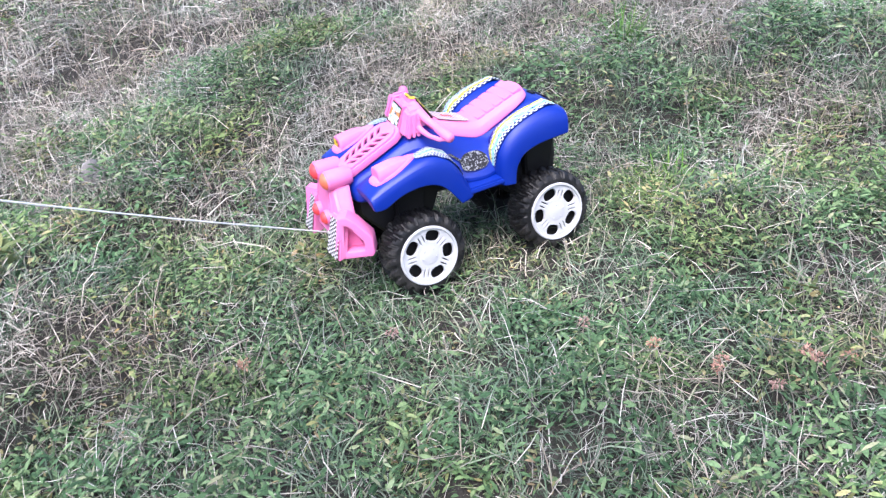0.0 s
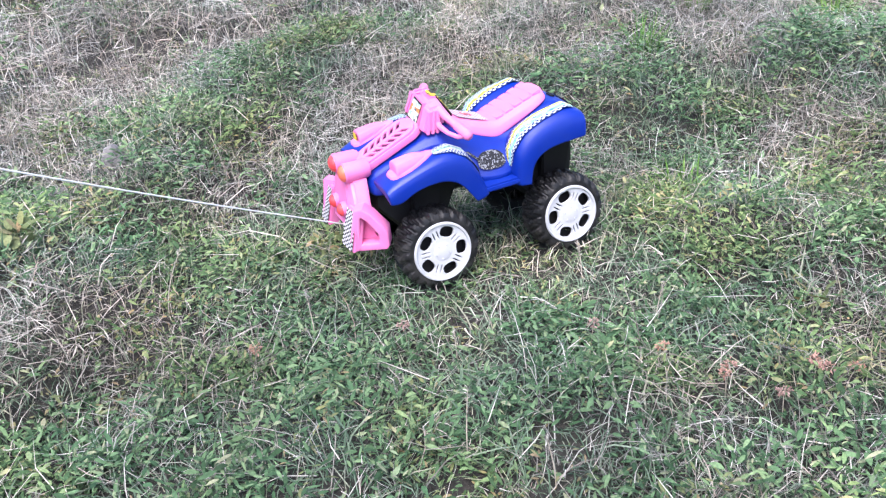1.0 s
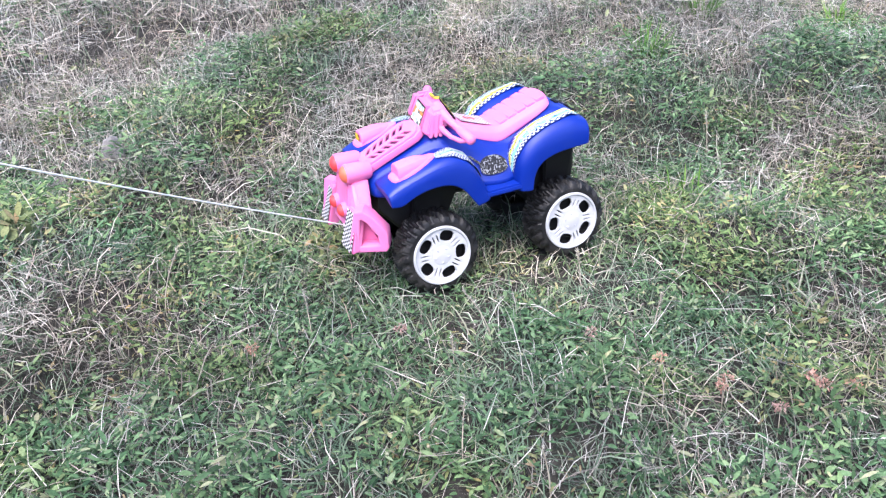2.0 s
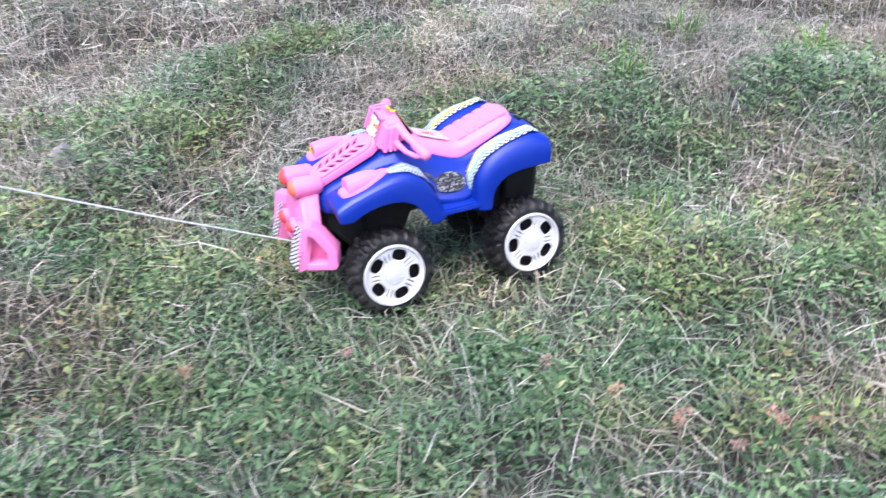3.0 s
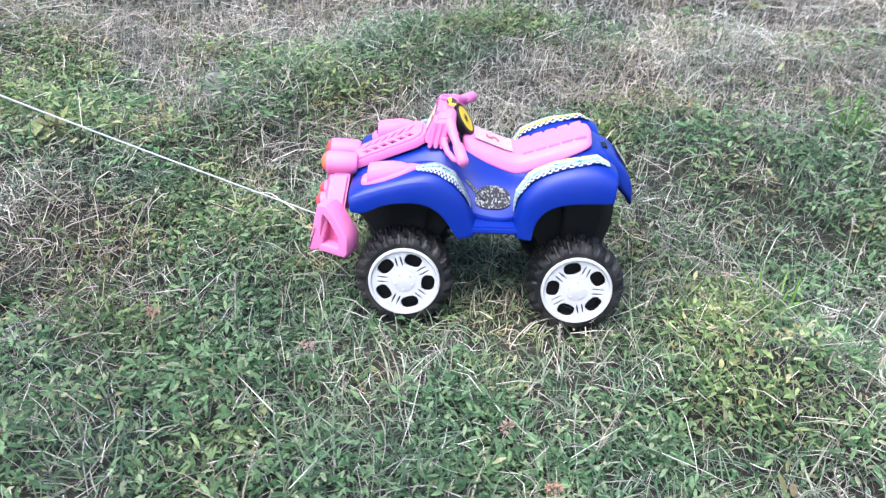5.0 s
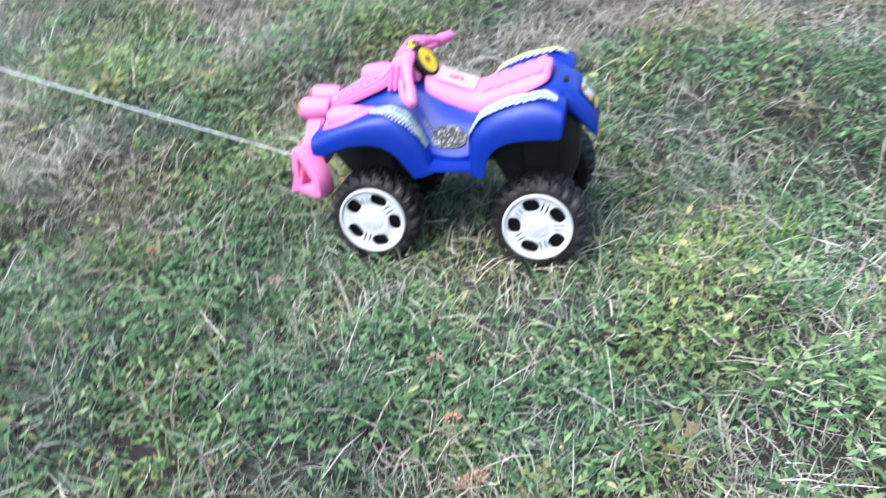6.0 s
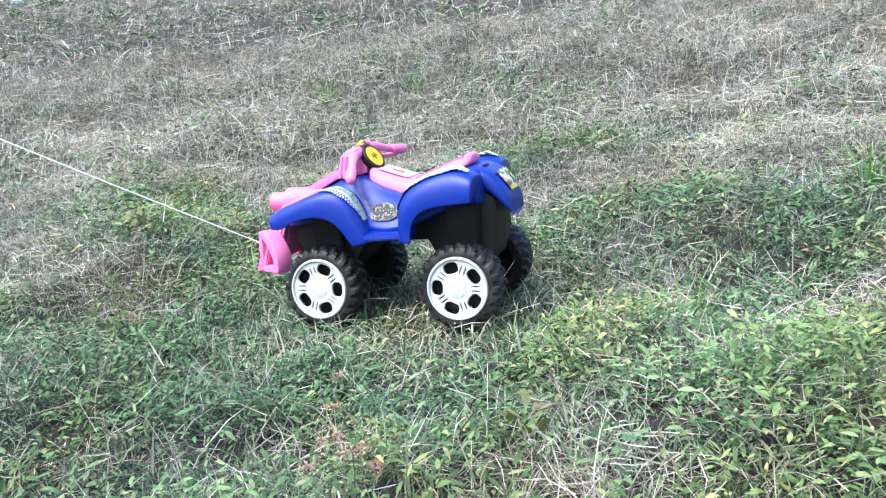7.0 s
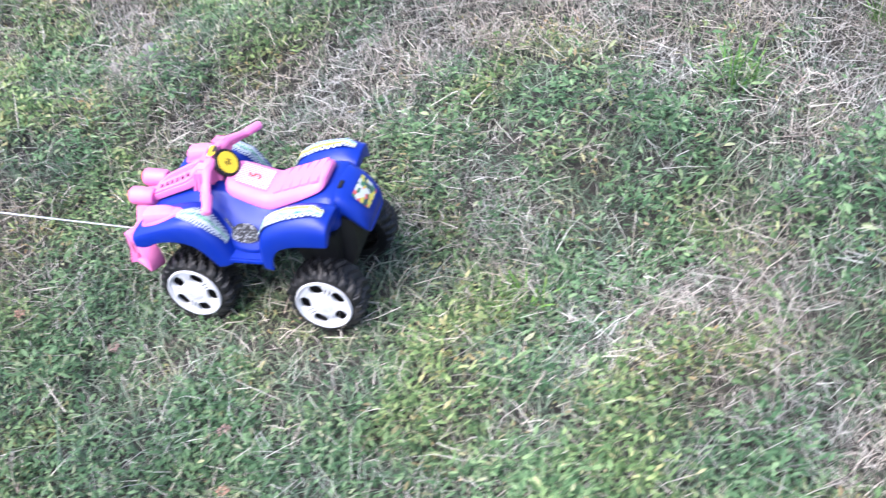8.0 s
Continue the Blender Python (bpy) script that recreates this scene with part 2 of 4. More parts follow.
for s in (-1, 1):
    part("footboard", block([(-0.040, s * 0.100, 0.168), (0.046, s * 0.100, 0.170), (0.046, s * 0.136, 0.172), (-0.040, s * 0.136, 0.170)],
                            [(-0.040, s * 0.100, 0.186), (0.046, s * 0.100, 0.188), (0.046, s * 0.134, 0.183), (-0.040, s * 0.134, 0.181)], 0.003), BLUE, quad)

# tail: drops behind the seat between the rear fenders
part("tail", loft([[(x, y, z) for y, z in ((w, zb), (w, (zt + zb) / 2), (w - 0.004, zt - 0.006), (w * 0.7, zt), (-w * 0.7, zt), (-w + 0.004, zt - 0.006), (-w, (zt + zb) / 2), (-w, zb))]
                    for x, w, zt, zb in ((0.150, 0.062, 0.288, 0.252), (0.172, 0.061, 0.288, 0.246), (0.192, 0.060, 0.281, 0.228), (0.214, 0.058, 0.258, 0.206), (0.226, 0.054, 0.236, 0.194), (0.230, 0.048, 0.218, 0.190), (0.226, 0.040, 0.200, 0.188))]), BLUE, quad, sub=2)
part("tail_slot", box(0.172, 0.180, -0.026, -0.004, 0.282, 0.2885, 0.001), BLACK, quad)

# seat with a ribbed rear half
SEAT = [(-0.060, 0.270, 0.298, 0.044), (-0.040, 0.262, 0.290, 0.050), (-0.010, 0.250, 0.279, 0.052), (0.018, 0.240, 0.270, 0.053), (0.034, 0.236, 0.268, 0.053), (0.050, 0.242, 0.274, 0.053),
        (0.090, 0.260, 0.289, 0.053), (0.130, 0.279, 0.304, 0.052), (0.147, 0.287, 0.310, 0.046), (0.154, 0.292, 0.306, 0.034)]
part("seat", loft([[(x, y, z) for y, z in ((w, zb), (w + 0.001, zb + 0.006), (w - 0.004, zt - 0.008), (w - 0.012, zt - 0.004), (w - 0.017, zt), (0.012, zt + 0.002), (-0.012, zt + 0.002), (-w + 0.017, zt), (-w + 0.012, zt - 0.004),
                                              (-w + 0.004, zt - 0.008), (-w - 0.001, zb + 0.006), (-w, zb))] for x, zb, zt, w in SEAT]), PINK, quad, sub=2)
for i in range(5):
    x = 0.050 + 0.0205 * i
    z = float(np.interp(x, [r[0] for r in SEAT], [r[2] for r in SEAT]))
    slope = math.atan2(0.036, 0.097)
    rib = box(-0.0093, 0.0093, -0.037, 0.037, -0.005, 0.0018, 0.0012)
    bmesh.ops.transform(rib, matrix=Matrix.Translation((x, 0, z)) @ Matrix.Rotation(-slope, 4, "Y"), verts=rib.verts)
    part("seat_rib", rib, PINK, quad)
seat_at = lambda x: float(np.interp(x, [r[0] for r in SEAT], [r[2] for r in SEAT]))
decal = part("seat_sticker", sticker([[(x, y, seat_at(x) + 0.0034) for y in (-0.030, 0.0, 0.030)] for x in np.linspace(-0.038, 0.026, 9)]), STRIPES, quad, "pale grey and white checkered seat sticker")
cu = bpy.data.curves.new("digit", "FONT")
cu.body, cu.size, cu.extrude, cu.align_x, cu.align_y = "5", 0.034, 0.0003, "CENTER", "CENTER"
ob = new("digit", cu)
bpy.context.view_layer.update()
digit = bpy.data.meshes.new_from_object(ob.evaluated_get(bpy.context.evaluated_depsgraph_get()))
bpy.data.objects.remove(ob)
digit.materials.clear()
digit.transform(Matrix.Translation((-0.006, 0, seat_at(-0.006) + 0.0050)) @ Matrix.Rotation(math.atan2(0.028, 0.075), 4, "Y") @ Matrix.Rotation(radians(90), 4, "Z"))
part("digit", digit, RED, decal, "red printed numeral")

# hood grille: sloping pink plate with slanted slots over a dark insert for their shade
hood = Matrix.Translation((-0.181, 0, 0.2665)) @ Matrix.Rotation(-math.atan2(0.054, 0.112), 4, "Y")
slots = []
for i in range(6):
    for s in (-1, 1):
        u = -0.049 + 0.0155 * i
        w0, w1 = 0.0045, 0.0270 - 0.0012 * abs(i - 3)
        slots.append([(u, s * w0), (u + 0.0108, s * w0), (u + 0.0232, s * w1), (u + 0.0124, s * w1)])
part("hood_grille", plate([[(-0.061, -0.020), (-0.061, 0.020), (-0.053, 0.029), (0.044, 0.037), (0.056, 0.031), (0.062, 0.018), (0.062, -0.018), (0.056, -0.031), (0.044, -0.037), (-0.053, -0.029)]] + slots,
                          0.0016, 0.0007, hood), PINK, quad, "pink slotted hood grille")
# added dark bed, gives the slots their shade by colour
bed = box(-0.056, 0.057, -0.029, 0.029, -0.012, -0.0055, 0.001)
bmesh.ops.transform(bed, matrix=hood, verts=bed.verts)
part("slot_shade_insert", bed, SLOT, quad)
skirt = lambda k: [(-0.061 * k, -0.020 * k), (-0.061 * k, 0.020 * k), (-0.053 * k, 0.029 * k), (0.044 * k, 0.037 * k), (0.056 * k, 0.031 * k), (0.062 * k, 0.018 * k), (0.062 * k, -0.018 * k), (0.056 * k, -0.031 * k), (0.044 * k, -0.037 * k), (-0.053 * k, -0.029 * k)]
part("grille_rim", plate([skirt(1.09), skirt(0.90)], 0.005, 0.0015, hood @ Matrix.Translation((0, 0, -0.0085))), PINK, quad)

# headlamp pods on the nose
for s in (-1, 1):
    y = s * 0.101
    pod = part("headlamp_pod", loft([[(x, y + w * c, z + h * (0.5 + 0.5 * d)) for c, d in ((-1, -1), (-1.0, 0.2), (-0.8, 0.9), (-0.2, 1), (0.2, 1), (0.8, 0.9), (1.0, 0.2), (1, -1))]
                                     for x, w, z, h in ((-0.2055, 0.0185, 0.228, 0.034), (-0.2045, 0.0200, 0.228, 0.036), (-0.203, 0.0205, 0.228, 0.037), (-0.186, 0.021, 0.232, 0.036), (-0.165, 0.0195, 0.238, 0.033), (-0.146, 0.015, 0.246, 0.023), (-0.134, 0.009, 0.252, 0.012))]), PINK, quad, sub=1)
    part("pod_foot", loft([[(x, y + w * c, z) for c, z in ((-1, z0), (-0.9, z1), (0.9, z1), (1, z0))] for x, w, z0, z1 in
                           ((-0.217, 0.018, 0.224, 0.242), (-0.209, 0.028, 0.226, 0.247), (-0.178, 0.031, 0.234, 0.259), (-0.144, 0.024, 0.246, 0.269), (-0.120, 0.008, 0.256, 0.272))]), PINK, pod, sub=1)
    if s > 0:
        part("lamp_sticker", sticker([[(-0.2072, y + c, z) for c in (-0.011, 0.011)] for z in np.linspace(0.240, 0.260, 4)]), EMBLEM, pod, "yellow and orange lamp sticker")

to_back = Matrix.Rotation(radians(-90), 4, "Z")
# steering cowl and handlebar, turned a little and leaning
bar = thing("handlebar", "", "")
bar.parent = quad
bar.matrix_basis = Matrix.Translation((-0.094, 0.006, 0.288)) @ Matrix.Rotation(radians(7), 4, "X") @ Matrix.Rotation(radians(-4), 4, "Z")
cowl = part("cowl", block([(-0.032, -0.042, -0.014), (0.030, -0.046, -0.012), (0.030, 0.046, -0.012), (-0.032, 0.042, -0.014)],
                          [(-0.002, -0.034, 0.058), (0.033, -0.032, 0.050), (0.033, 0.032, 0.050), (-0.002, 0.034, 0.058)], 0.013, 5), PINK, bar)
part("windscreen_edge", sticker([[(-0.0327 + 0.0300 * q, y * (1.05 - 0.2 * q), -0.014 + 0.072 * q) for y in (-0.0255, 0.0, 0.0255)] for q in (0.25, 0.45, 0.62, 0.80)]), BLACK, bar)
part("windscreen_sticker", sticker([[(-0.0330 + 0.0300 * q, y * (1.05 - 0.2 * q), -0.014 + 0.072 * q) for y in (-0.0235, 0.0, 0.0235)] for q in (0.29, 0.45, 0.62, 0.76)]), LAMPFOIL, bar, "pale lamp sticker with orange flame")
dial_at = Matrix.Translation((0.037, -0.004, 0.026)) @ Matrix.Rotation(radians(-34), 4, "Y") @ to_back
dial = part("dial", turned([(-0.012, 0.0), (-0.012, 0.024), (0.002, 0.0285), (0.0035, 0.0275), (0.0035, 0.0)], 28, dial_at), BLACK, bar)
part("dial_sticker", turned([(0.0038, 0.0225), (0.0042, 0.0223), (0.0042, 0.0)], 28, dial_at), YELLOW, bar, "yellow dial sticker with black rim")
for k in range(3):
    part("dial_mark", plate([oval(-0.005 + 0.005 * k, 0.002 - 0.004 * (k % 2), 0.0016, 0.0055, 0.3 * (k - 1), 8)], 0.0002, 0.0, dial_at @ Matrix.Translation((0, 0.0046, 0)) @ Matrix.Rotation(radians(90), 4, "X")), BLACK, bar)
part("cowl_sticker", plate([oval(0.0, 0.0, 0.0085, 0.0150, 0.0, 18, 2.2)], 0.0004, 0.0, Matrix.Translation((0.0150, -0.004, 0.0556)) @ Matrix.Rotation(radians(13), 4, "Y")), EMBLEM, bar, "small yellow and black badge sticker")
for s in (-1, 1):
    # side fin with three upright ribs on its outer face
    fin = part("cowl_fin", block([(-0.026, s * 0.034, 0.000), (0.016, s * 0.034, 0.002), (0.014, s * 0.060, 0.002), (-0.020, s * 0.062, 0.000)],
                                 [(-0.008, s * 0.028, 0.050), (0.026, s * 0.028, 0.052), (0.022, s * 0.050, 0.046), (-0.006, s * 0.052, 0.044)], 0.005, 3), PINK, bar)
    for k in range(3):
        x = -0.013 + 0.0095 * k
        part("cowl_rib", block([(x - 0.0034, s * 0.054, -0.001), (x + 0.0034, s * 0.054, -0.001), (x + 0.0034, s * 0.0640, -0.001), (x - 0.0034, s * 0.0640, -0.001)],
                               [(x + 0.0048, s * 0.044, 0.043), (x + 0.0108, s * 0.044, 0.043), (x + 0.0108, s * 0.0545, 0.041), (x + 0.0048, s * 0.0545, 0.041)], 0.0015), PINK, fin)
    part("arm", tube([(0.014, s * 0.018, 0.040), (0.017, s * 0.045, 0.037), (0.024, s * 0.066, 0.029), (0.034, s * 0.090, 0.020)], [0.0120, 0.0095, 0.0074, 0.0062], 12), PINK, bar)
    part("grip", tube([(0.033, s * 0.086, 0.0215), (0.034, s * 0.089, 0.0205), (0.044, s * 0.120, 0.012), (0.0455, s * 0.124, 0.011), (0.046, s * 0.1265, 0.0105)], [0.0070, 0.0088, 0.0095, 0.0080, 0.0035], 14), PINK, bar)
    # guard that loops from the cowl to the grip's end
    part("lever", tube([(0.010, s * 0.040, 0.016), (0.010, s * 0.064, 0.012), (0.018, s * 0.086, 0.007), (0.030, s * 0.104, 0.005), (0.040, s * 0.115, 0.009)], [0.0080, 0.0058, 0.0046, 0.0046, 0.0042], 10), PINK, bar)

# front bumper: lamp tubes, sloping plate, two splayed feet with checker strips
bumper = thing("bumper", "", "")
bumper.parent = quad
part("bumper_plate", block([(-0.290, -0.044, 0.126), (-0.256, -0.046, 0.120), (-0.256, 0.046, 0.120), (-0.290, 0.044, 0.126)],
                           [(-0.276, -0.034, 0.222), (-0.240, -0.036, 0.230), (-0.240, 0.036, 0.230), (-0.276, 0.034, 0.222)], 0.005, 3), PINK, bumper)
to_front = Matrix.Rotation(radians(90), 4, "Z")
for s in (-1, 1):
    y = s * 0.030
    part("bumper_lamp", turned([(-0.048, 0.0), (-0.048, 0.015), (-0.042, 0.018), (0.000, 0.0190), (0.002, 0.017), (0.002, 0.0)], 28, Matrix.Translation((-0.277, y, 0.236)) @ to_front), PINK, bumper)
    part("lens", turned([(0.000, 0.0168), (0.004, 0.0158), (0.008, 0.012), (0.011, 0.006), (0.0118, 0.0)], 24, Matrix.Translation((-0.277, y, 0.236)) @ to_front), RED if s > 0 else ORANGE, bumper)
    part("bumper_post", block([(-0.283, s * 0.052, 0.156), (-0.250, s * 0.050, 0.156), (-0.248, s * 0.086, 0.152), (-0.276, s * 0.084, 0.156)],
                              [(-0.275, s * 0.024, 0.222), (-0.240, s * 0.022, 0.226), (-0.238, s * 0.046, 0.226), (-0.270, s * 0.046, 0.222)], 0.005, 3), PINK, bumper)
    fog_at = Matrix.Translation((-0.287, s * 0.024, 0.163)) @ to_front
    part("fog_lamp", turned([(-0.010, 0.0), (-0.010, 0.0150), (0.004, 0.0145), (0.004, 0.0)], 20, fog_at), PINK, bumper)
    part("fog_lens", turned([(0.003, 0.0132), (0.008, 0.0115), (0.012, 0.006), (0.013, 0.0)], 20, fog_at), RED, bumper)
    # hollow foot: a frame round a pocket that opens sideways, with a window through its back
    side = Vector((0.062, s * 0.034, 0)).normalized()
    panel = Matrix(((side.x, 0, -s * side.y, -0.293), (side.y, 0, s * side.x, s * 0.070), (0, 1, 0, 0.015), (0, 0, 0, 1)))
    rim_line = [(0.000, 0.090), (0.067, 0.092), (0.071, 0.098), (0.070, 0.128), (0.060, 0.140), (0.046, 0.158), (0.030, 0.170), (0.017, 0.168)]
    pocket = [(0.014, 0.097), (0.056, 0.100), (0.059, 0.104), (0.058, 0.122), (0.050, 0.133), (0.038, 0.150), (0.028, 0.158), (0.023, 0.156)]
    part("bumper_foot", plate([rim_line, pocket], 0.0145, 0.003, panel), PINK, bumper)
    part("foot_pocket", plate([rim_line, oval(0.049, 0.114, 0.005, 0.010, 0.2, 12, 3.5)], 0.002, 0.0005, panel @ Matrix.Translation((0, 0, -0.0130))), PINK, bumper)
    part("foot_front", block([(-0.304, s * 0.044, 0.104), (-0.301, s * 0.098, 0.104), (-0.282, s * 0.094, 0.106), (-0.280, s * 0.046, 0.106)],
                             [(-0.284, s * 0.046, 0.180), (-0.281, s * 0.090, 0.178), (-0.264, s * 0.086, 0.178), (-0.264, s * 0.048, 0.180)], 0.002), PINK, bumper)
    part("checker_sticker", sticker([[(-0.3062 + 0.0205 * v + 0.003 * u, s * (0.0460 + 0.0020 * v + (0.0500 - 0.010 * v) * u), 0.107 + 0.070 * v) for u in (0, 0.5, 1)] for v in (0, 0.33, 0.66, 1)]), CHECK, bumper, "black and white checker sticker")


# printed strips
for s in (-1, 1):
    for low, top, crest, a, b, nm in ((REAR_LOW, REAR_TOP, REAR_CREST, 1.1, 5.6, "rear_fender_sticker"), (FRONT_LOW, FRONT_TOP, FRONT_CREST, 3.0, 6.3, "front_fender_sticker")):
        rows = []
        for q in np.linspace(a, b, 16):
            i = min(int(q), len(top) - 2)
            f = q - i
            xl, zl, xt, zt, c = [float((1 - f) * p + f * r) for p, r in zip((*low[i], *top[i], crest[i]), (*low[i + 1], *top[i + 1], crest[i + 1]))]
            n = Vector((xt - xl, 0, zt - zl)).normalized()
            wide = 1.0 - 0.55 * abs(2 * (q - a) / (b - a) - 1) ** 2
            ring = []
            for u in np.linspace(-1, 1, 6):
                y = HALF - (0.036 if nm[0] == "r" else 0.031) + 0.020 * u * wide
                lift = float(np.interp(y, [0.07, HALF - 0.042, HALF - 0.016, HALF - 0.006], [c * 0.2, c, c * 0.55, -0.006])) + 0.0006
                ring.append((xt + n.x * lift, s * y, zt + n.z * lift))
            rows.append(ring)
        part(nm, sticker(rows), FOIL if nm[0] == "r" else FRONTFOIL, quad, "white, yellow and teal patterned sticker" if nm[0] == "r" else "silver and green patterned sticker")
    skin = lambda x, z: (x, s * (float(np.interp(z, [0.182, 0.232, 0.26], [0.124, 0.085, 0.066])) + 0.0035), z)
    part("side_sticker", sticker([[skin(x, z) for z in np.linspace(0.204 + 0.008 * abs((x + 0.006) / 0.03) ** 3, 0.234 - 0.014 * abs((x + 0.006) / 0.03) ** 3, 5)] for x in np.linspace(-0.034, 0.022, 10)]), GREYFOIL, quad, "black and silver engine sticker")
    part("side_flash", sticker([[skin(x + 0.006 * k, 0.240 - 0.9 * (x + 0.052)) for k in (0, 1)] for x in np.linspace(-0.052, -0.022, 6)]), GREYFOIL, quad, "narrow silver flash sticker")
part("tail_sticker", sticker([[(x, y, z) for y in (-w, -w / 3, w / 3, w)] for x, z, w in ((0.2010, 0.2757, 0.033), (0.209, 0.2665, 0.033), (0.2190, 0.2535, 0.031), (0.2270, 0.2390, 0.027))]), TAILFOIL, quad, "green, red and white tail sticker")

# black chassis, axle arms and posts
part("chassis", loft([[(x, y, z) for y, z in ((w, z1), (w, z0 + 0.01), (w - 0.012, z0), (-w + 0.012, z0), (-w, z0 + 0.01), (-w, z1))] for x, w, z0, z1 in
                      ((-0.226, 0.050, 0.150, 0.215), (-0.190, 0.060, 0.110, 0.225), (-0.095, 0.062, 0.105, 0.225), (-0.066, 0.050, 0.150, 0.200), (0.056, 0.050, 0.150, 0.200), (0.085, 0.064, 0.105, 0.235), (0.185, 0.062, 0.110, 0.240), (0.200, 0.050, 0.150, 0.225))]), BLACK, quad)
for sx in (-1, 1):
    axle = part("axle", tube([(sx * BASE, -0.110, TYRE), (sx * BASE, 0.110, TYRE)], 0.012, 12), BLACK, quad)
    for s in (-1, 1):
        part("axle_post", block([(sx * BASE - 0.022, s * 0.050, 0.070), (sx * BASE + 0.022, s * 0.050, 0.070), (sx * BASE + 0.022, s * 0.066, 0.070), (sx * BASE - 0.022, s * 0.066, 0.070)],
                                [(sx * BASE - 0.030, s * 0.050, 0.225), (sx * BASE + 0.036, s * 0.050, 0.225), (sx * BASE + 0.036, s * 0.092, 0.225), (sx * BASE - 0.030, s * 0.092, 0.225)], 0.003), BLACK, axle)


# wheels: lugged tyre, white rim with five oval windows and paired slits
def lug(a, y, rad):
    if rad < 0.070:
        return rad
    p = (a * 22 / (2 * math.pi) + 26.0 * abs(y - 0.035)) % 1.0
    side = 0.0016 if y < 0.004 or y > 0.066 else 0.0
    return rad - (0.0058 if p < 0.42 else 0.0) * (1 if rad > 0.0735 else 0.35) - side


tyre_me = mesh_of(turned([(0.004, 0.050), (0.001, 0.0575), (0.0, 0.061), (0.001, 0.070), (0.004, 0.0745), (0.010, 0.0785), (0.018, 0.0798), (0.026, 0.0800), (0.035, 0.0795), (0.044, 0.0800), (0.053, 0.0798), (0.061, 0.0785), (0.068, 0.0745), (0.071, 0.069), (0.072, 0.060), (0.070, 0.050), (0.060, 0.048)], 192, lug=lug), "tyre", 28)
holes = []
for k in range(5):
    a = math.pi / 2 + k * 2 * math.pi / 5
    holes.append(oval(0.0388 * math.cos(a), 0.0388 * math.sin(a), 0.0122, 0.0156, a))
    b = a + math.pi / 5
    for d in (-1, 1):
        cx, cy = 0.035 * math.cos(b) - d * 0.0042 * math.sin(b), 0.035 * math.sin(b) + d * 0.0042 * math.cos(b)
        holes.append(oval(cx, cy, 0.0105, 0.0025, b, 8))
flat = Matrix.Rotation(radians(90), 4, "X")
rim_me = plate([[(0.0556 * math.cos(2 * math.pi * i / 64), 0.0556 * math.sin(2 * math.pi * i / 64)) for i in range(64)]] + holes, 0.0022, 0.0012, Matrix.Translation((0, 0.0035, 0)) @ flat)
ring_me = mesh_of(turned([(0.006, 0.0525), (-0.001, 0.0525), (-0.0035, 0.0545), (-0.0035, 0.0572), (-0.001, RIM), (0.006, RIM)], 64), "ring")
hub_me = mesh_of(turned([(0.004, 0.021), (0.0005, 0.0205), (-0.0004, 0.018), (-0.0006, 0.0)], 32), "hub")
dish_me = mesh_of(turned([(0.006, 0.056), (0.022, 0.050), (0.024, 0.0)], 40), "dish")
bolt_me = mesh_of(turned([(0.002, 0.0020), (-0.0004, 0.0018), (-0.0008, 0.0)], 10), "bolt")
for me, m in ((tyre_me, RUBBER), (rim_me, WHITE), (ring_me, WHITE), (hub_me, WHITE), (dish_me, BLACK), (bolt_me, WHITE)):
    me.materials.append(m)
for sx in (-1, 1):
    for s in (-1, 1):
        wheel = thing("wheel", "", "")
        wheel.parent = quad
        wheel.matrix_basis = Matrix.Translation((sx * BASE, s * 0.142, TYRE)) @ Matrix.Rotation(0 if s < 0 else math.pi, 4, "Z") @ Matrix.Rotation(radians(-5), 4, "X") @ Matrix.Rotation(radians(20 if sx < 0 else -16), 4, "Y")
        part("tyre", tyre_me, RUBBER, wheel)
        part("rim", rim_me, WHITE, wheel)
        part("rim_ring", ring_me, WHITE, wheel)
        part("hub", hub_me, WHITE, wheel)
        part("dish", dish_me, BLACK, wheel)
        for k in range(5):
            a = 2 * math.pi * k / 5
            part("bolt", bolt_me, WHITE, wheel).matrix_basis = Matrix.Translation((0.0145 * math.cos(a), -0.001, 0.0145 * math.sin(a)))

# pull string, taut towards whoever pulls it
string = thing("pull_string", "thin white cord tied to the toy's front bumper, pulled taut", "string")
az, el = radians(-32), radians(32)
tip = Vector((-math.cos(el) * math.cos(az), math.cos(el) * math.sin(az), math.sin(el)))
knot = Vector((-0.288, -0.014, 0.130))
part("cord", tube([knot + tip * d + Vector((0, 0, -0.018 * math.sin(math.pi * d / 1.5))) for d in np.linspace(0, 1.5, 16)], 0.0014, 6), plastic("white_cord", (0.75, 0.75, 0.73), (0.5, 0.48, 0.42), 0.8, 0.3), string)
part("knot", turned([(-0.004, 0.0), (-0.003, 0.003), (0.0, 0.0042), (0.003, 0.003), (0.004, 0.0)], 10, Matrix.Translation(knot)), plastic("cord_knot", (0.7, 0.7, 0.68), (0.5, 0.48, 0.42), 0.8, 0.3), string)


# ---- the field ----
rng = np.random.default_rng(7)
LATTICE = rng.random((8, 128, 128))


def wave(x, y, size, k):
    """Smooth noise between 0 and 1 with features of that size."""
    u, v = np.asarray(x) / size + 57.3, np.asarray(y) / size + 31.7
    i, j = np.floor(u).astype(int), np.floor(v).astype(int)
    f, g = u - i, v - j
    f, g = f * f * (3 - 2 * f), g * g * (3 - 2 * g)
    L = LATTICE[k]
    a, b, c, d = L[i % 128, j % 128], L[(i + 1) % 128, j % 128], L[i % 128, (j + 1) % 128], L[(i + 1) % 128, (j + 1) % 128]
    return (a * (1 - f) + b * f) * (1 - g) + (c * (1 - f) + d * f) * g


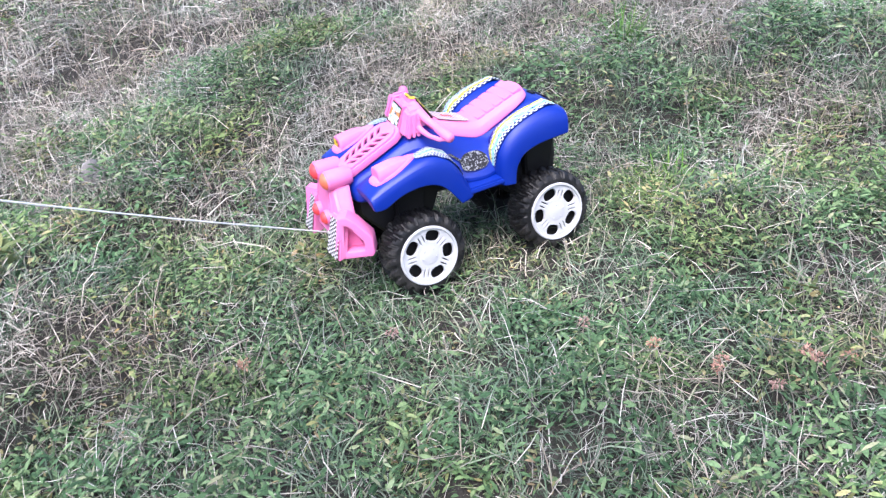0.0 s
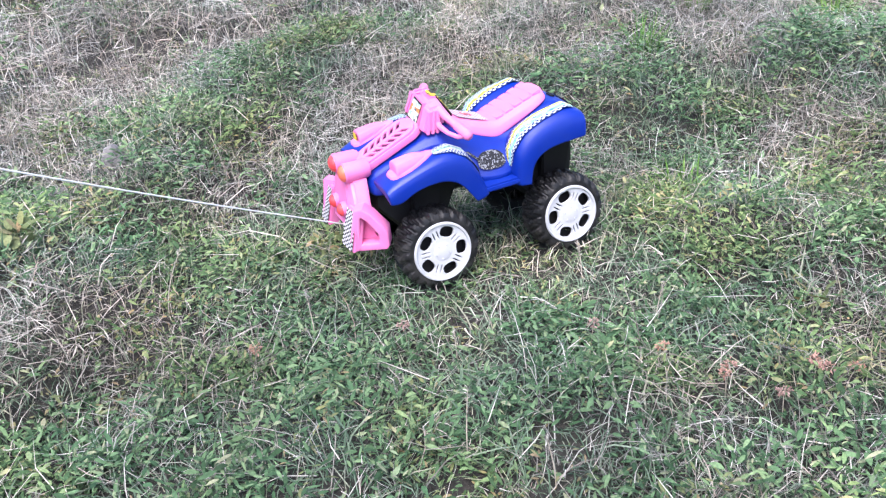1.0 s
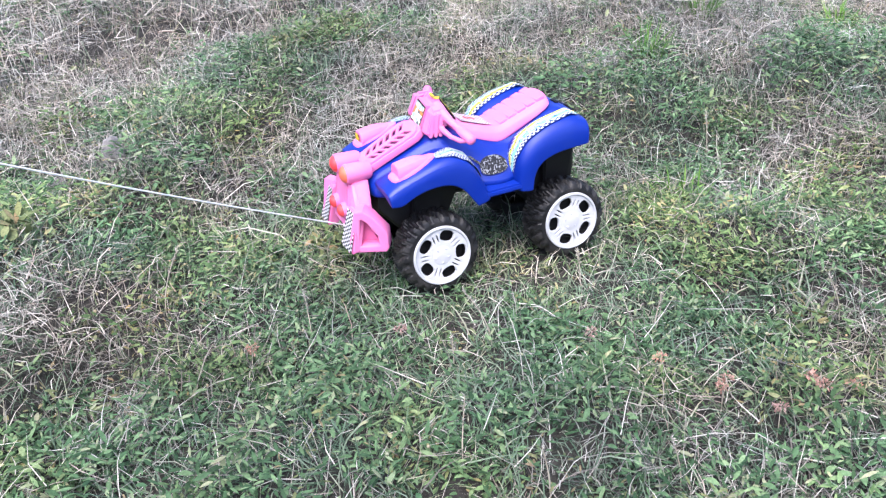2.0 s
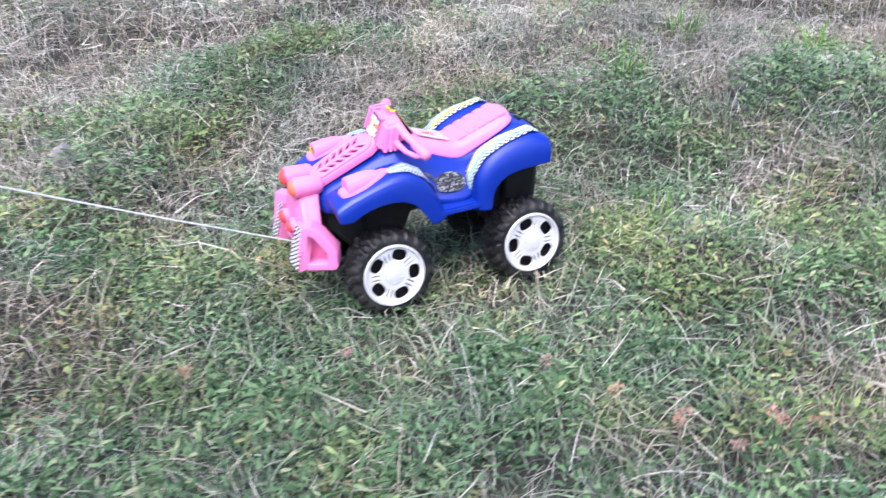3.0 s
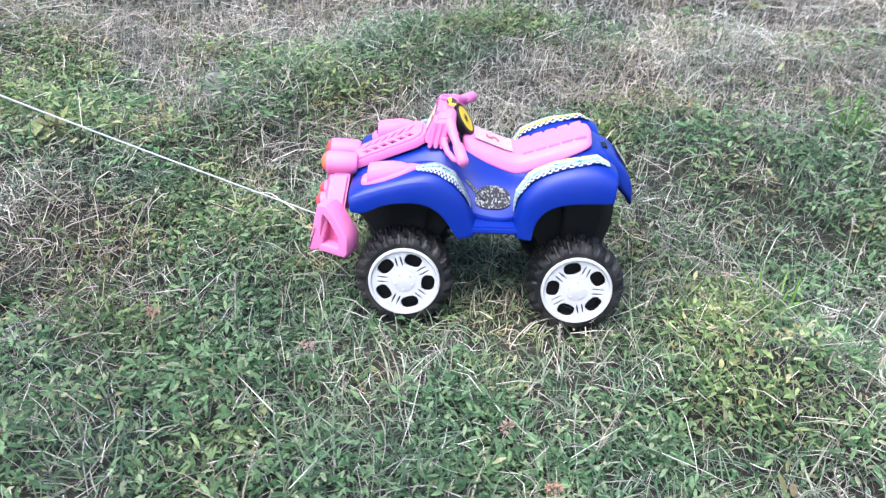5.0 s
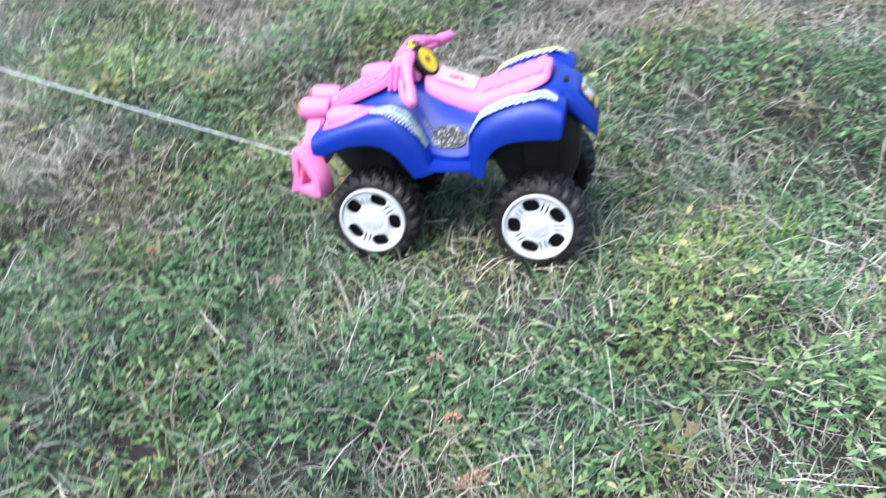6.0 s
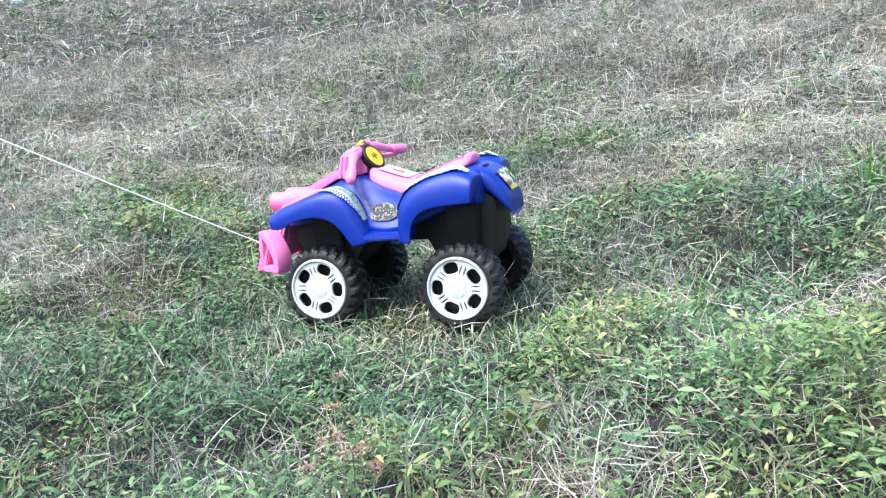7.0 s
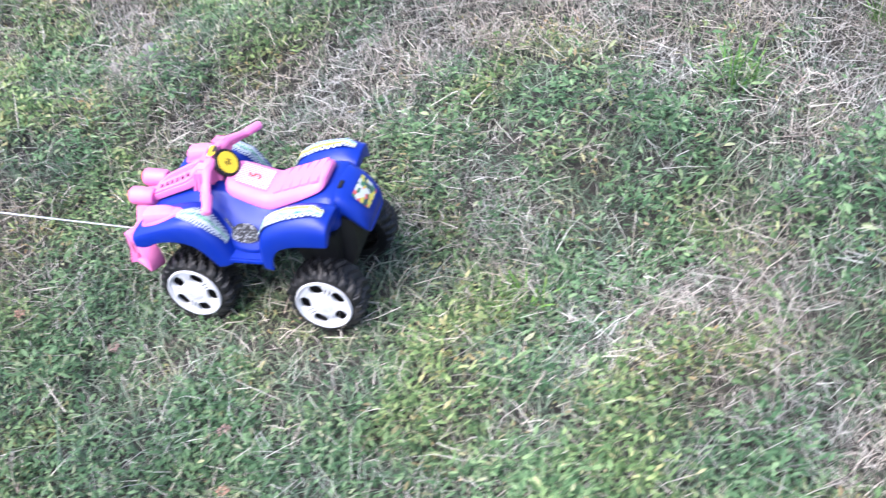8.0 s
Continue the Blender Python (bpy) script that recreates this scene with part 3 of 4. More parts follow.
# low humps with lush growth (x, y, radius, height)
HUMPS = [(-0.52, -0.52, 0.20, 0.055), (0.24, -0.70, 0.12, 0.030), (0.72, -0.48, 0.20, 0.035), (-0.14, -0.50, 0.13, 0.035), (-0.92, 0.25, 0.20, 0.055), (-0.48, 0.80, 0.22, 0.055), (0.55, 0.62, 0.24, 0.060), (-1.25, 0.95, 0.30, 0.075),
         (0.00, 1.35, 0.28, 0.060), (1.20, 0.15, 0.28, 0.070), (1.05, 1.10, 0.30, 0.070), (-0.40, 2.00, 0.32, 0.070), (-1.60, 1.90, 0.40, 0.090), (0.90, 2.10, 0.40, 0.090), (0.46, -0.22, 0.14, 0.040), (-0.79, 0.09, 0.10, 0.035), (0.72, 0.36, 0.16, 0.045), (-0.62, 0.52, 0.16, 0.045)]
# trodden hollows (x, y, radius, depth)
HOLLOWS = [(-0.76, -0.14, 0.085, 0.055), (-0.88, -0.17, 0.07, 0.045), (-0.63, -0.39, 0.045, 0.035), (0.28, -0.36, 0.06, 0.030), (0.30, 0.12, 0.09, 0.025), (0.62, -0.12, 0.07, 0.030), (-0.25, -0.36, 0.05, 0.025), (0.88, -0.20, 0.08, 0.035), (-0.36, 0.42, 0.08, 0.030)]


def lie(x, y):
    """Height of the soil: a gentle rise away from the toy, with humps."""
    x, y = np.asarray(x, float), np.asarray(y, float)
    away = np.hypot(0.8 * x, y + 0.3)
    far = np.clip(away - 0.65, 0, None)
    z = 0.10 * 30 * (1 - np.exp(-far / 30)) + 0.13 * 20 * (1 - np.exp(-np.clip(away - 3.0, 0, None) / 20))
    near = np.clip((np.hypot(x / 1.35, y) - 0.16) / 0.35, 0, 1)
    z += near * (0.085 * (wave(x, y, 0.75, 0) - 0.5) + 0.050 * (wave(x, y, 0.27, 1) - 0.5)) + 0.024 * (wave(x, y, 0.075, 2) - 0.5) * (0.25 + 0.75 * near)
    for hx, hy, r, h in HUMPS:
        z = z + h * np.exp(-((x - hx) ** 2 + (y - hy) ** 2) / (r * r))
    for hx, hy, r, h in HOLLOWS:
        z = z - h * np.exp(-((x - hx) ** 2 + (y - hy) ** 2) / (r * r))
    z += 0.5 * (wave(x, y, 9.0, 3) - 0.5) * np.clip((np.hypot(x, y) - 4) / 10, 0, 1)
    return z - 0.012


# where the grass has dried to straw, greener where below zero (x, y, radius, amount)
PATCHES = [(-0.9, 1.60, 0.42, 0.40), (-0.45, 1.7, 0.45, 0.15), (-0.79, 0.08, 0.13, 0.65), (-0.76, -0.12, 0.10, 0.35), (0.85, 0.02, 0.26, 0.60), (0.85, 0.85, 0.40, 0.30), (0.25, 1.05, 0.40, 0.25), (0.00, -0.53, 0.10, 0.35), (-0.42, 0.5, 0.12, 0.3), (0.42, 0.34, 0.16, 0.30),
           (-0.52, 1.12, 0.24, -0.40), (-0.46, 0.07, 0.26, -0.30), (-0.38, -0.5, 0.35, -0.25), (0.95, 0.66, 0.15, -0.3), (1.5, 0.5, 0.3, -0.35), (0.26, 1.5, 0.25, -0.2), (-0.30, 2.45, 0.35, -0.35), (-0.8, -0.30, 0.20, -0.3), (0.46, -0.26, 0.22, -0.30),
           # greener growth round the toy, its darker colour also stands for the toy's shade
           (0.35, -0.02, 0.24, -0.18), (0.05, -0.22, 0.22, -0.15), (0.62, -0.10, 0.22, -0.15), (0.10, 0.30, 0.25, -0.15), (0.0, -0.12, 0.42, -0.16), (0.45, -0.62, 0.25, 0.3), (0.05, -0.66, 0.22, 0.22), (-0.16, -0.48, 0.10, 0.2)]


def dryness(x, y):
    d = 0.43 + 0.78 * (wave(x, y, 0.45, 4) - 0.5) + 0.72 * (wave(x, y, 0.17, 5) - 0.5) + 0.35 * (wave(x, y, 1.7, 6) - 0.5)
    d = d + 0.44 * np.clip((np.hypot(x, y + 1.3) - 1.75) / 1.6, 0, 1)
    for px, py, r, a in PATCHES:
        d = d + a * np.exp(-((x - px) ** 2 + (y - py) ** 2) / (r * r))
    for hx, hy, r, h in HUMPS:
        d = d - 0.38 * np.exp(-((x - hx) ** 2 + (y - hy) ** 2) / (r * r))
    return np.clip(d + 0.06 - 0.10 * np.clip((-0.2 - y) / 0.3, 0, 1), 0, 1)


def foliage(name, stops, rough=0.55, through_light=0.14, spread=0.3, yellow=(1.25, 1.10, 0.92)):
    """Thin leaf: colour by leaf from a ramp, paler streaks along it, some light passing through."""
    m, nt, b = mat(name, rough)
    b.inputs["Specular IOR Level"].default_value = 0.22
    geo = nt.nodes.new("ShaderNodeNewGeometry")
    no = node(nt, "ShaderNodeTexNoise", Scale=2.2, Detail=3.0)
    co = nt.nodes.new("ShaderNodeTexCoord").outputs["Object"]
    nt.links.new(co, no.inputs["Vector"])
    c = ramp(nt, geo.outputs["Random Per Island"], stops)
    tone = ramp(nt, no.outputs[0], [(0.3, (1 - spread,) * 3), (0.7, (1 + spread,) * 3)])
    c = mix(nt, 1.0, c, tone, "MULTIPLY")
    hue = node(nt, "ShaderNodeTexNoise", Scale=3.6, Detail=2.0)
    nt.links.new(co, hue.inputs["Vector"])
    c = mix(nt, 1.0, c, ramp(nt, hue.outputs[0], [(0.38, (0.94, 1.0, 1.04)), (0.5, (1.0, 1.0, 1.0)), (0.66, yellow)]), "MULTIPLY")
    grain = node(nt, "ShaderNodeTexNoise", Scale=260.0, Detail=2.0)
    nt.links.new(co, grain.inputs["Vector"])
    c = mix(nt, 1.0, c, ramp(nt, grain.outputs[0], [(0.3, (0.75,) * 3), (0.7, (1.2,) * 3)]), "MULTIPLY")
    nt.links.new(c, b.inputs["Base Color"])
    tr = nt.nodes.new("ShaderNodeBsdfTranslucent")
    nt.links.new(c, tr.inputs[0])
    sh = nt.nodes.new("ShaderNodeMixShader")
    sh.inputs[0].default_value = through_light
    nt.links.new(b.outputs[0], sh.inputs[1])
    nt.links.new(tr.outputs[0], sh.inputs[2])
    nt.links.new(sh.outputs[0], nt.nodes["Material Output"].inputs[0])
    return m


HERB = foliage("herb_leaf", [(0.0, (0.028, 0.060, 0.026)), (0.35, (0.068, 0.132, 0.058)), (0.7, (0.130, 0.210, 0.096)), (0.92, (0.19, 0.27, 0.13)), (1.0, (0.28, 0.28, 0.17))], rough=0.72, yellow=(1.30, 1.12, 0.88))
GREEN = foliage("grass_blade", [(0.0, (0.060, 0.105, 0.060)), (0.5, (0.13, 0.185, 0.118)), (0.8, (0.22, 0.27, 0.185)), (1.0, (0.36, 0.35, 0.26))], rough=0.68)
STRAW = foliage("dry_straw", [(0.0, (0.10, 0.088, 0.074)), (0.22, (0.21, 0.185, 0.155)), (0.55, (0.40, 0.368, 0.312)), (0.88, (0.62, 0.575, 0.500)), (1.0, (0.30, 0.22, 0.175))], 0.6, 0.15, yellow=(1.03, 1.0, 0.96))
YELLOWING = foliage("yellowing_leaf", [(0.0, (0.10, 0.14, 0.060)), (0.6, (0.18, 0.195, 0.085)), (1.0, (0.27, 0.20, 0.115))], rough=0.72)
BUD = foliage("pale_bud", [(0.0, (0.18, 0.20, 0.11)), (0.6, (0.32, 0.32, 0.21)), (1.0, (0.40, 0.32, 0.21))])
RUSSET = foliage("russet_flower", [(0.0, (0.22, 0.13, 0.105)), (0.6, (0.36, 0.225, 0.19)), (1.0, (0.42, 0.29, 0.24))])


def scatter(r0, r1, half, per_m2, back=0.0):
    """Random places on a ring sector of the field, round where one would stand in front of the toy."""
    n = int(radians(half) * (r1 * r1 - r0 * r0) * per_m2)
    r, a = np.sqrt(rng.uniform(r0 * r0, r1 * r1, n)), np.radians(rng.uniform(-half, half, n) + back)
    return r * np.sin(a), -1.3 + r * np.cos(a)


def clear_of_wheels(x, y, z):
    """Nothing grows up through a wheel or the bumper."""
    k = np.ones(len(x), bool)
    for sx in (-1, 1):
        for s in (-1, 1):
            k &= ~((np.abs(x - sx * BASE) < 0.052) & (np.abs(y - 0.006 - s * 0.106) < 0.040) & (z > -0.02))
    return k


def strips(base, heading, rise, length, width, droop, shape, twist=None):
    """Blades and leaves as curved tapering strips, all in one mesh. shape: widths along the strip, the last one is the tip."""
    n, k = len(length), len(shape)
    t = np.linspace(0, 1, k)[None, :]
    h = (length * np.cos(rise))[:, None] * t
    v = (length * np.sin(rise))[:, None] * t - (droop * length)[:, None] * t * t
    px = base[:, 0:1] + np.cos(heading)[:, None] * h
    py = base[:, 1:2] + np.sin(heading)[:, None] * h
    pz = base[:, 2:3] + v
    if twist is not None:
        px = px - np.sin(heading)[:, None] * (twist * length)[:, None] * t * t
        py = py + np.cos(heading)[:, None] * (twist * length)[:, None] * t * t
    w = 0.5 * width[:, None] * np.asarray(shape)[None, :]
    roll = rng.uniform(-0.7, 0.7, n)[:, None]
    wx, wy, wz = -np.sin(heading)[:, None] * w * np.cos(roll), np.cos(heading)[:, None] * w * np.cos(roll), w * np.sin(roll)
    left = np.stack([px + wx, py + wy, pz + wz], -1)
    right = np.stack([px - wx, py - wy, pz - wz], -1)
    verts = np.concatenate([left[:, :-1], right[:, :-1], np.stack([px, py, pz], -1)[:, -1:]], 1)
    m = 2 * (k - 1) + 1
    faces = []
    for i in range(k - 2):
        faces.append([i, i + 1, k - 1 + i + 1, k - 1 + i])
    quads = np.array(faces, int).reshape(-1, 4)
    tri = np.array([k - 2, 2 * (k - 1), 2 * k - 3])
    off = (np.arange(n) * m)[:, None]
    loops = np.concatenate([np.concatenate([(off + q[None, :]) for q in quads] + [off + tri[None, :]], 1)], 0)
    sizes = np.tile(np.array([4] * len(quads) + [3]), n)
    return verts.reshape(-1, 3), loops.reshape(-1), sizes


def bulk(name, sets, material, parent=None):
    """One mesh from many strips."""
    vs, ls, ss, o = [], [], [], 0
    for v, l, s in sets:
        vs.append(v), ls.append(l + o), ss.append(s)
        o += len(v)
    v, l, s = np.concatenate(vs), np.concatenate(ls), np.concatenate(ss)
    me = bpy.data.meshes.new(name)
    me.vertices.add(len(v))
    me.vertices.foreach_set("co", v.astype(np.float32).ravel())
    me.loops.add(len(l))
    me.loops.foreach_set("vertex_index", l.astype(np.int32))
    me.polygons.add(len(s))
    me.polygons.foreach_set("loop_start", np.concatenate([[0], np.cumsum(s)[:-1]]).astype(np.int32))
    me.polygons.foreach_set("use_smooth", np.ones(len(s), bool))
    me.update(calc_edges=True)
    me.validate()
    me.materials.append(material)
    ob = new(name, me)
    if parent:
        ob.parent = parent
    return ob


BLADE = (0.8, 1.0, 0.75, 0.0)
LEAF = (0.25, 1.0, 0.85, 0.0)
SMALL_LEAF = (0.5, 1.0, 0.0)
STALK = (1.0, 0.95, 0.75, 0.0)
SLIVER = (1.0, 0.9, 0.0)


def sprigs(x, y, leaves, size, tall, shape):
    """Low herbs: leaves in whorls round short stems."""
    n = len(x)
    z = lie(x, y)
    high = tall * rng.uniform(0.4, 1.0, n) * (0.35 + 0.9 * wave(x, y, 0.13, 7) + 1.1 * np.clip(wave(x, y, 0.33, 3) - 0.45, 0, 1) * 2) * np.clip(np.hypot(x / 1.4, y) / 0.35, 0.55, 1)
    for hx, hy, r, h in HUMPS:
        high = high * (1 + 0.75 * np.exp(-((x - hx) ** 2 + (y - hy) ** 2) / (r * r)))
    idx = np.repeat(np.arange(n), leaves)
    m = len(idx)
    a = rng.uniform(0, 2 * np.pi, m)
    q = rng.random(m)
    reach = tall * 0.75 * np.sqrt(rng.random(m))
    bx, by = x[idx] + np.cos(a) * reach, y[idx] + np.sin(a) * reach
    bz = z[idx] + high[idx] * (0.15 + 0.85 * q ** 0.7) - 0.25 * reach
    k = clear_of_wheels(bx, by, bz)
    bx, by, bz, a = bx[k], by[k], bz[k], a[k]
    m = len(bx)
    ln = size * np.clip(rng.lognormal(-0.05, 0.28, m), 0.5, 1.5)
    return strips(np.stack([bx, by, bz], 1), a + rng.normal(0, 0.7, m), rng.uniform(-0.1, 0.85, m), ln, ln * rng.uniform(0.20, 0.36, m), rng.uniform(0.0, 0.5, m), shape)


def blades(x, y, length, width, shape, lean=(0.5, 1.4)):
    n = len(x)
    z = lie(x, y) - 0.004
    k = clear_of_wheels(x, y, z)
    x, y, z = x[k], y[k], z[k]
    n = len(x)
    ln = length * rng.uniform(0.45, 1.3, n)
    return strips(np.stack([x, y, z], 1), rng.uniform(0, 2 * np.pi, n), rng.uniform(*lean, n), ln, width * rng.uniform(0.7, 1.3, n), rng.uniform(0.1, 0.7, n), shape, rng.normal(0, 0.25, n))


def tufts(x, y, count, length, width):
    """Blades fanning out from tuft centres."""
    idx = np.repeat(np.arange(len(x)), count)
    m = len(idx)
    a, r = rng.uniform(0, 2 * np.pi, m), 0.012 * np.sqrt(rng.random(m)) * length / 0.06
    bx, by = x[idx] + r * np.cos(a), y[idx] + r * np.sin(a)
    bz = lie(bx, by) - 0.003
    k = clear_of_wheels(bx, by, bz)
    bx, by, bz, a = bx[k], by[k], bz[k], a[k]
    m = len(bx)
    ln = length * rng.uniform(0.4, 1.35, m)
    return strips(np.stack([bx, by, bz], 1), a + rng.normal(0, 0.5, m), rng.uniform(0.35, 1.35, m), ln, width * rng.uniform(0.7, 1.3, m), rng.uniform(0.1, 0.8, m), BLADE, rng.normal(0, 0.3, m))


def straws(x, y, length, width, low, shape):
    z = lie(x, y) + rng.uniform(0.0, low, len(x))
    k = clear_of_wheels(x, y, z)
    x, y, z = x[k], y[k], z[k]
    n = len(x)
    ln = length * np.clip(rng.lognormal(-0.35, 0.55, n), 0.2, 2.2)
    return strips(np.stack([x, y, z], 1), rng.uniform(0, 2 * np.pi, n), np.abs(rng.normal(0.12, 0.35, n)), ln, width * rng.uniform(0.5, 1.4, n), rng.uniform(-0.1, 0.4, n), shape, rng.normal(0, 0.5, n))


def buds(x, y, size):
    """Small round seed heads held just over the leaves."""
    n = len(x)
    z = lie(x, y) + rng.uniform(0.030, 0.062, n)
    for hx, hy, r, h in HUMPS:
        z = z + 0.025 * np.exp(-((x - hx) ** 2 + (y - hy) ** 2) / (r * r))
    k = clear_of_wheels(x, y, z)
    c = np.stack([x, y, z], 1)[k]
    n = len(c)
    rad = size * rng.uniform(0.6, 1.25, n)[:, None, None]
    ball = np.array([(0, 0, 1.0), (0.95, 0, 0.1), (0.3, 0.9, 0), (-0.8, 0.55, 0.1), (-0.8, -0.55, -0.1), (0.3, -0.9, 0), (0, 0, -1.0)])
    tris = np.array([(0, i, i % 5 + 1) for i in range(1, 6)] + [(6, i % 5 + 1, i) for i in range(1, 6)])
    verts = c[:, None, :] + rad * ball[None]
    loops = (np.arange(n) * 7)[:, None, None] + tris[None]
    return verts.reshape(-1, 3), loops.reshape(-1), np.full(10 * n, 3)


def keep(x, y, chance):
    k = rng.random(len(x)) < chance(x, y)
    return x[k], y[k]


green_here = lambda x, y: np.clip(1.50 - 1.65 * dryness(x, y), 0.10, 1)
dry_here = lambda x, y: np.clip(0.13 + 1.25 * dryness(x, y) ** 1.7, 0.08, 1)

# (inner and outer radius, half angle, middle angle, scale of the growth, share of the density)
ZONES = [(0.02, 1.75, 72, 0, 1.0, 1.25), (1.75, 3.0, 70, 0, 1.2, 0.80), (3.0, 6.5, 76, 0, 2.0, 0.16), (6.5, 14.0, 76, 0, 4.6, 0.0140), (14.0, 34.0, 70, 0, 12.0, 0.0016),
         (0.02, 3.0, 108, 180, 1.9, 0.13), (3.0, 6.5, 104, 180, 3.2, 0.036), (6.5, 14.0, 104, 180, 7.0, 0.0040)]
herb_sets, blade_sets, straw_sets, yellow_sets, bud_sets = [], [], [], [], []
for r0, r1, half, back, k, share in ZONES:
    near = k < 1.5
    more = 1.0 if near else 1.35
    leaf, blade = (LEAF, BLADE) if near else (SMALL_LEAF, SLIVER)
    field = lambda per_m2: scatter(r0, r1, half, per_m2 * share, back)
    gaps = (lambda x, y: np.clip(3.2 * wave(x, y, 0.075, 1) - 0.75, 0.08, 1)) if near else (lambda x, y: 1.0)
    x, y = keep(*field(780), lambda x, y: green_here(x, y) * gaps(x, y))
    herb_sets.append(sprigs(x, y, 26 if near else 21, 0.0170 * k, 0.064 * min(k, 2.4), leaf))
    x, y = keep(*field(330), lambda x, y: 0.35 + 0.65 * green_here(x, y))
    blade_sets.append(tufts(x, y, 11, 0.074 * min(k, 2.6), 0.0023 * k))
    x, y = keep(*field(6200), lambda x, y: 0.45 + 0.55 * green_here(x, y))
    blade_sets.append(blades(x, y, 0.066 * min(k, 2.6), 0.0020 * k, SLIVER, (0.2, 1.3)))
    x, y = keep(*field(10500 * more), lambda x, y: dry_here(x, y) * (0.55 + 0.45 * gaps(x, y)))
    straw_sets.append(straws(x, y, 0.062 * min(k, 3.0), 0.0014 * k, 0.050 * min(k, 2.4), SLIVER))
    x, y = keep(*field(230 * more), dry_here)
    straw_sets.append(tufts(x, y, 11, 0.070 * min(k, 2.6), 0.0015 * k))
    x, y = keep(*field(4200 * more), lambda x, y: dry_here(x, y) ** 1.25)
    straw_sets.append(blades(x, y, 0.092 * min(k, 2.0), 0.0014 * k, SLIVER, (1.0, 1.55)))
    if k < 1.5:
        # long arching stems, dead and green, over the rest
        x, y = keep(*field(560), lambda x, y: 0.45 + 0.55 * dry_here(x, y))
        straw_sets.append(blades(x, y, 0.135, 0.0019, STALK, (0.35, 1.25)))
        x, y = keep(*field(520), lambda x, y: 0.35 + 0.65 * green_here(x, y))
        blade_sets.append(blades(x, y, 0.120, 0.0028, BLADE, (0.45, 1.25)))
    x, y = keep(*field(280), lambda x, y: np.clip(0.14 + 0.9 * np.clip(wave(x, y, 0.24, 6) - 0.55, 0, 1) + sum(0.28 * np.exp(-((x - hx - 0.05) ** 2 + (y - hy) ** 2) / (0.6 * r * r)) for hx, hy, r, h in HUMPS), 0, 1))
    yellow_sets.append(sprigs(x, y, 18, 0.0135 * k, 0.054 * min(k, 2.4), leaf))
    if k < 2:
        x, y = keep(*field(170), lambda x, y: 0.15 + 0.85 * green_here(x, y) * np.clip(2.5 * wave(x, y, 0.11, 4) - 0.6, 0, 1))
        bud_sets.append(buds(x, y, 0.0030 * k))
tagged(bulk("low_herbs", herb_sets, HERB), "dense low green herbs with small oval leaves", "herbs", kind="stuff")
tagged(bulk("grass", blade_sets, GREEN), "short muted green grass blades over the field", "grass", kind="stuff")
tagged(bulk("dry_grass", straw_sets, STRAW), "matted dry tan straw and dead stems among the grass", "dry grass", kind="stuff")
tagged(bulk("yellowing_herbs", yellow_sets, YELLOWING), "yellowing brownish herb sprigs scattered in the grass", "herbs", kind="stuff")
tagged(bulk("seed_heads", bud_sets, BUD), "tiny pale round seed heads over the herbs", "seed heads", kind="stuff")

# soil sheet out to the horizon, finer near the toy
def spread(n, reach, fine):
    u = np.linspace(-1, 1, n)
    return fine * u + np.sign(u) * reach * np.abs(u) ** 7


gx, gy = spread(220, 900.0, 2.4), spread(220, 900.0, 2.4)
GX, GY = np.meshgrid(gx, gy)
GZ = lie(GX, GY)
n = len(gx)
ids = np.arange(n * n).reshape(n, n)
quads = np.stack([ids[:-1, :-1], ids[:-1, 1:], ids[1:, 1:], ids[1:, :-1]], -1).reshape(-1)
soil, nt, b = mat("soil_and_thatch", 0.95)
co = nt.nodes.new("ShaderNodeTexCoord").outputs["Object"]
n1 = node(nt, "ShaderNodeTexNoise", Scale=1.8, Detail=6.0, Roughness=0.6)
n2 = node(nt, "ShaderNodeTexNoise", Scale=70.0, Detail=6.0, Roughness=0.7)
n3 = node(nt, "ShaderNodeTexVoronoi", Scale=55.0)
for q in (n1, n2, n3):
    nt.links.new(co, q.inputs["Vector"])
c = ramp(nt, n1.outputs[0], [(0.35, (0.016, 0.018, 0.011)), (0.52, (0.024, 0.022, 0.017)), (0.68, (0.040, 0.034, 0.028))])
c = mix(nt, ramp(nt, n2.outputs[0], [(0.42, (0, 0, 0)), (0.62, (0.75,) * 3)]), c, (0.045, 0.040, 0.033))
c = mix(nt, ramp(nt, n3.outputs[0], [(0.0, (0.6,) * 3), (0.45, (0, 0, 0))]), c, (0.018, 0.016, 0.012))
nt.links.new(c, b.inputs["Base Color"])
bump = node(nt, "ShaderNodeBump", Strength=0.9, Distance=0.012)
nt.links.new(n2.outputs[0], bump.inputs["Height"])
nt.links.new(bump.outputs[0], b.inputs["Normal"])
tagged(bulk("ground", [(np.stack([GX, GY, GZ], -1).reshape(-1, 3), quads, np.full((n - 1) * (n - 1), 4))], soil), "uneven brown soil of a rough grass field", "ground", kind="structure")


# ---- single things in the grass ----
def rock_material():
    m, nt, b = mat("grey_stone", 0.85)
    co = nt.nodes.new("ShaderNodeTexCoord").outputs["Object"]
    a = node(nt, "ShaderNodeTexNoise", Scale=38.0, Detail=6.0, Roughness=0.7)
    nt.links.new(co, a.inputs["Vector"])
    nt.links.new(ramp(nt, a.outputs[0], [(0.3, (0.13, 0.12, 0.115)), (0.55, (0.24, 0.225, 0.215)), (0.75, (0.36, 0.345, 0.33))]), b.inputs["Base Color"])
    bump = node(nt, "ShaderNodeBump", Strength=0.6, Distance=0.004)
    nt.links.new(a.outputs[0], bump.inputs["Height"])
    nt.links.new(bump.outputs[0], b.inputs["Normal"])
    return m


ROCK = rock_material()


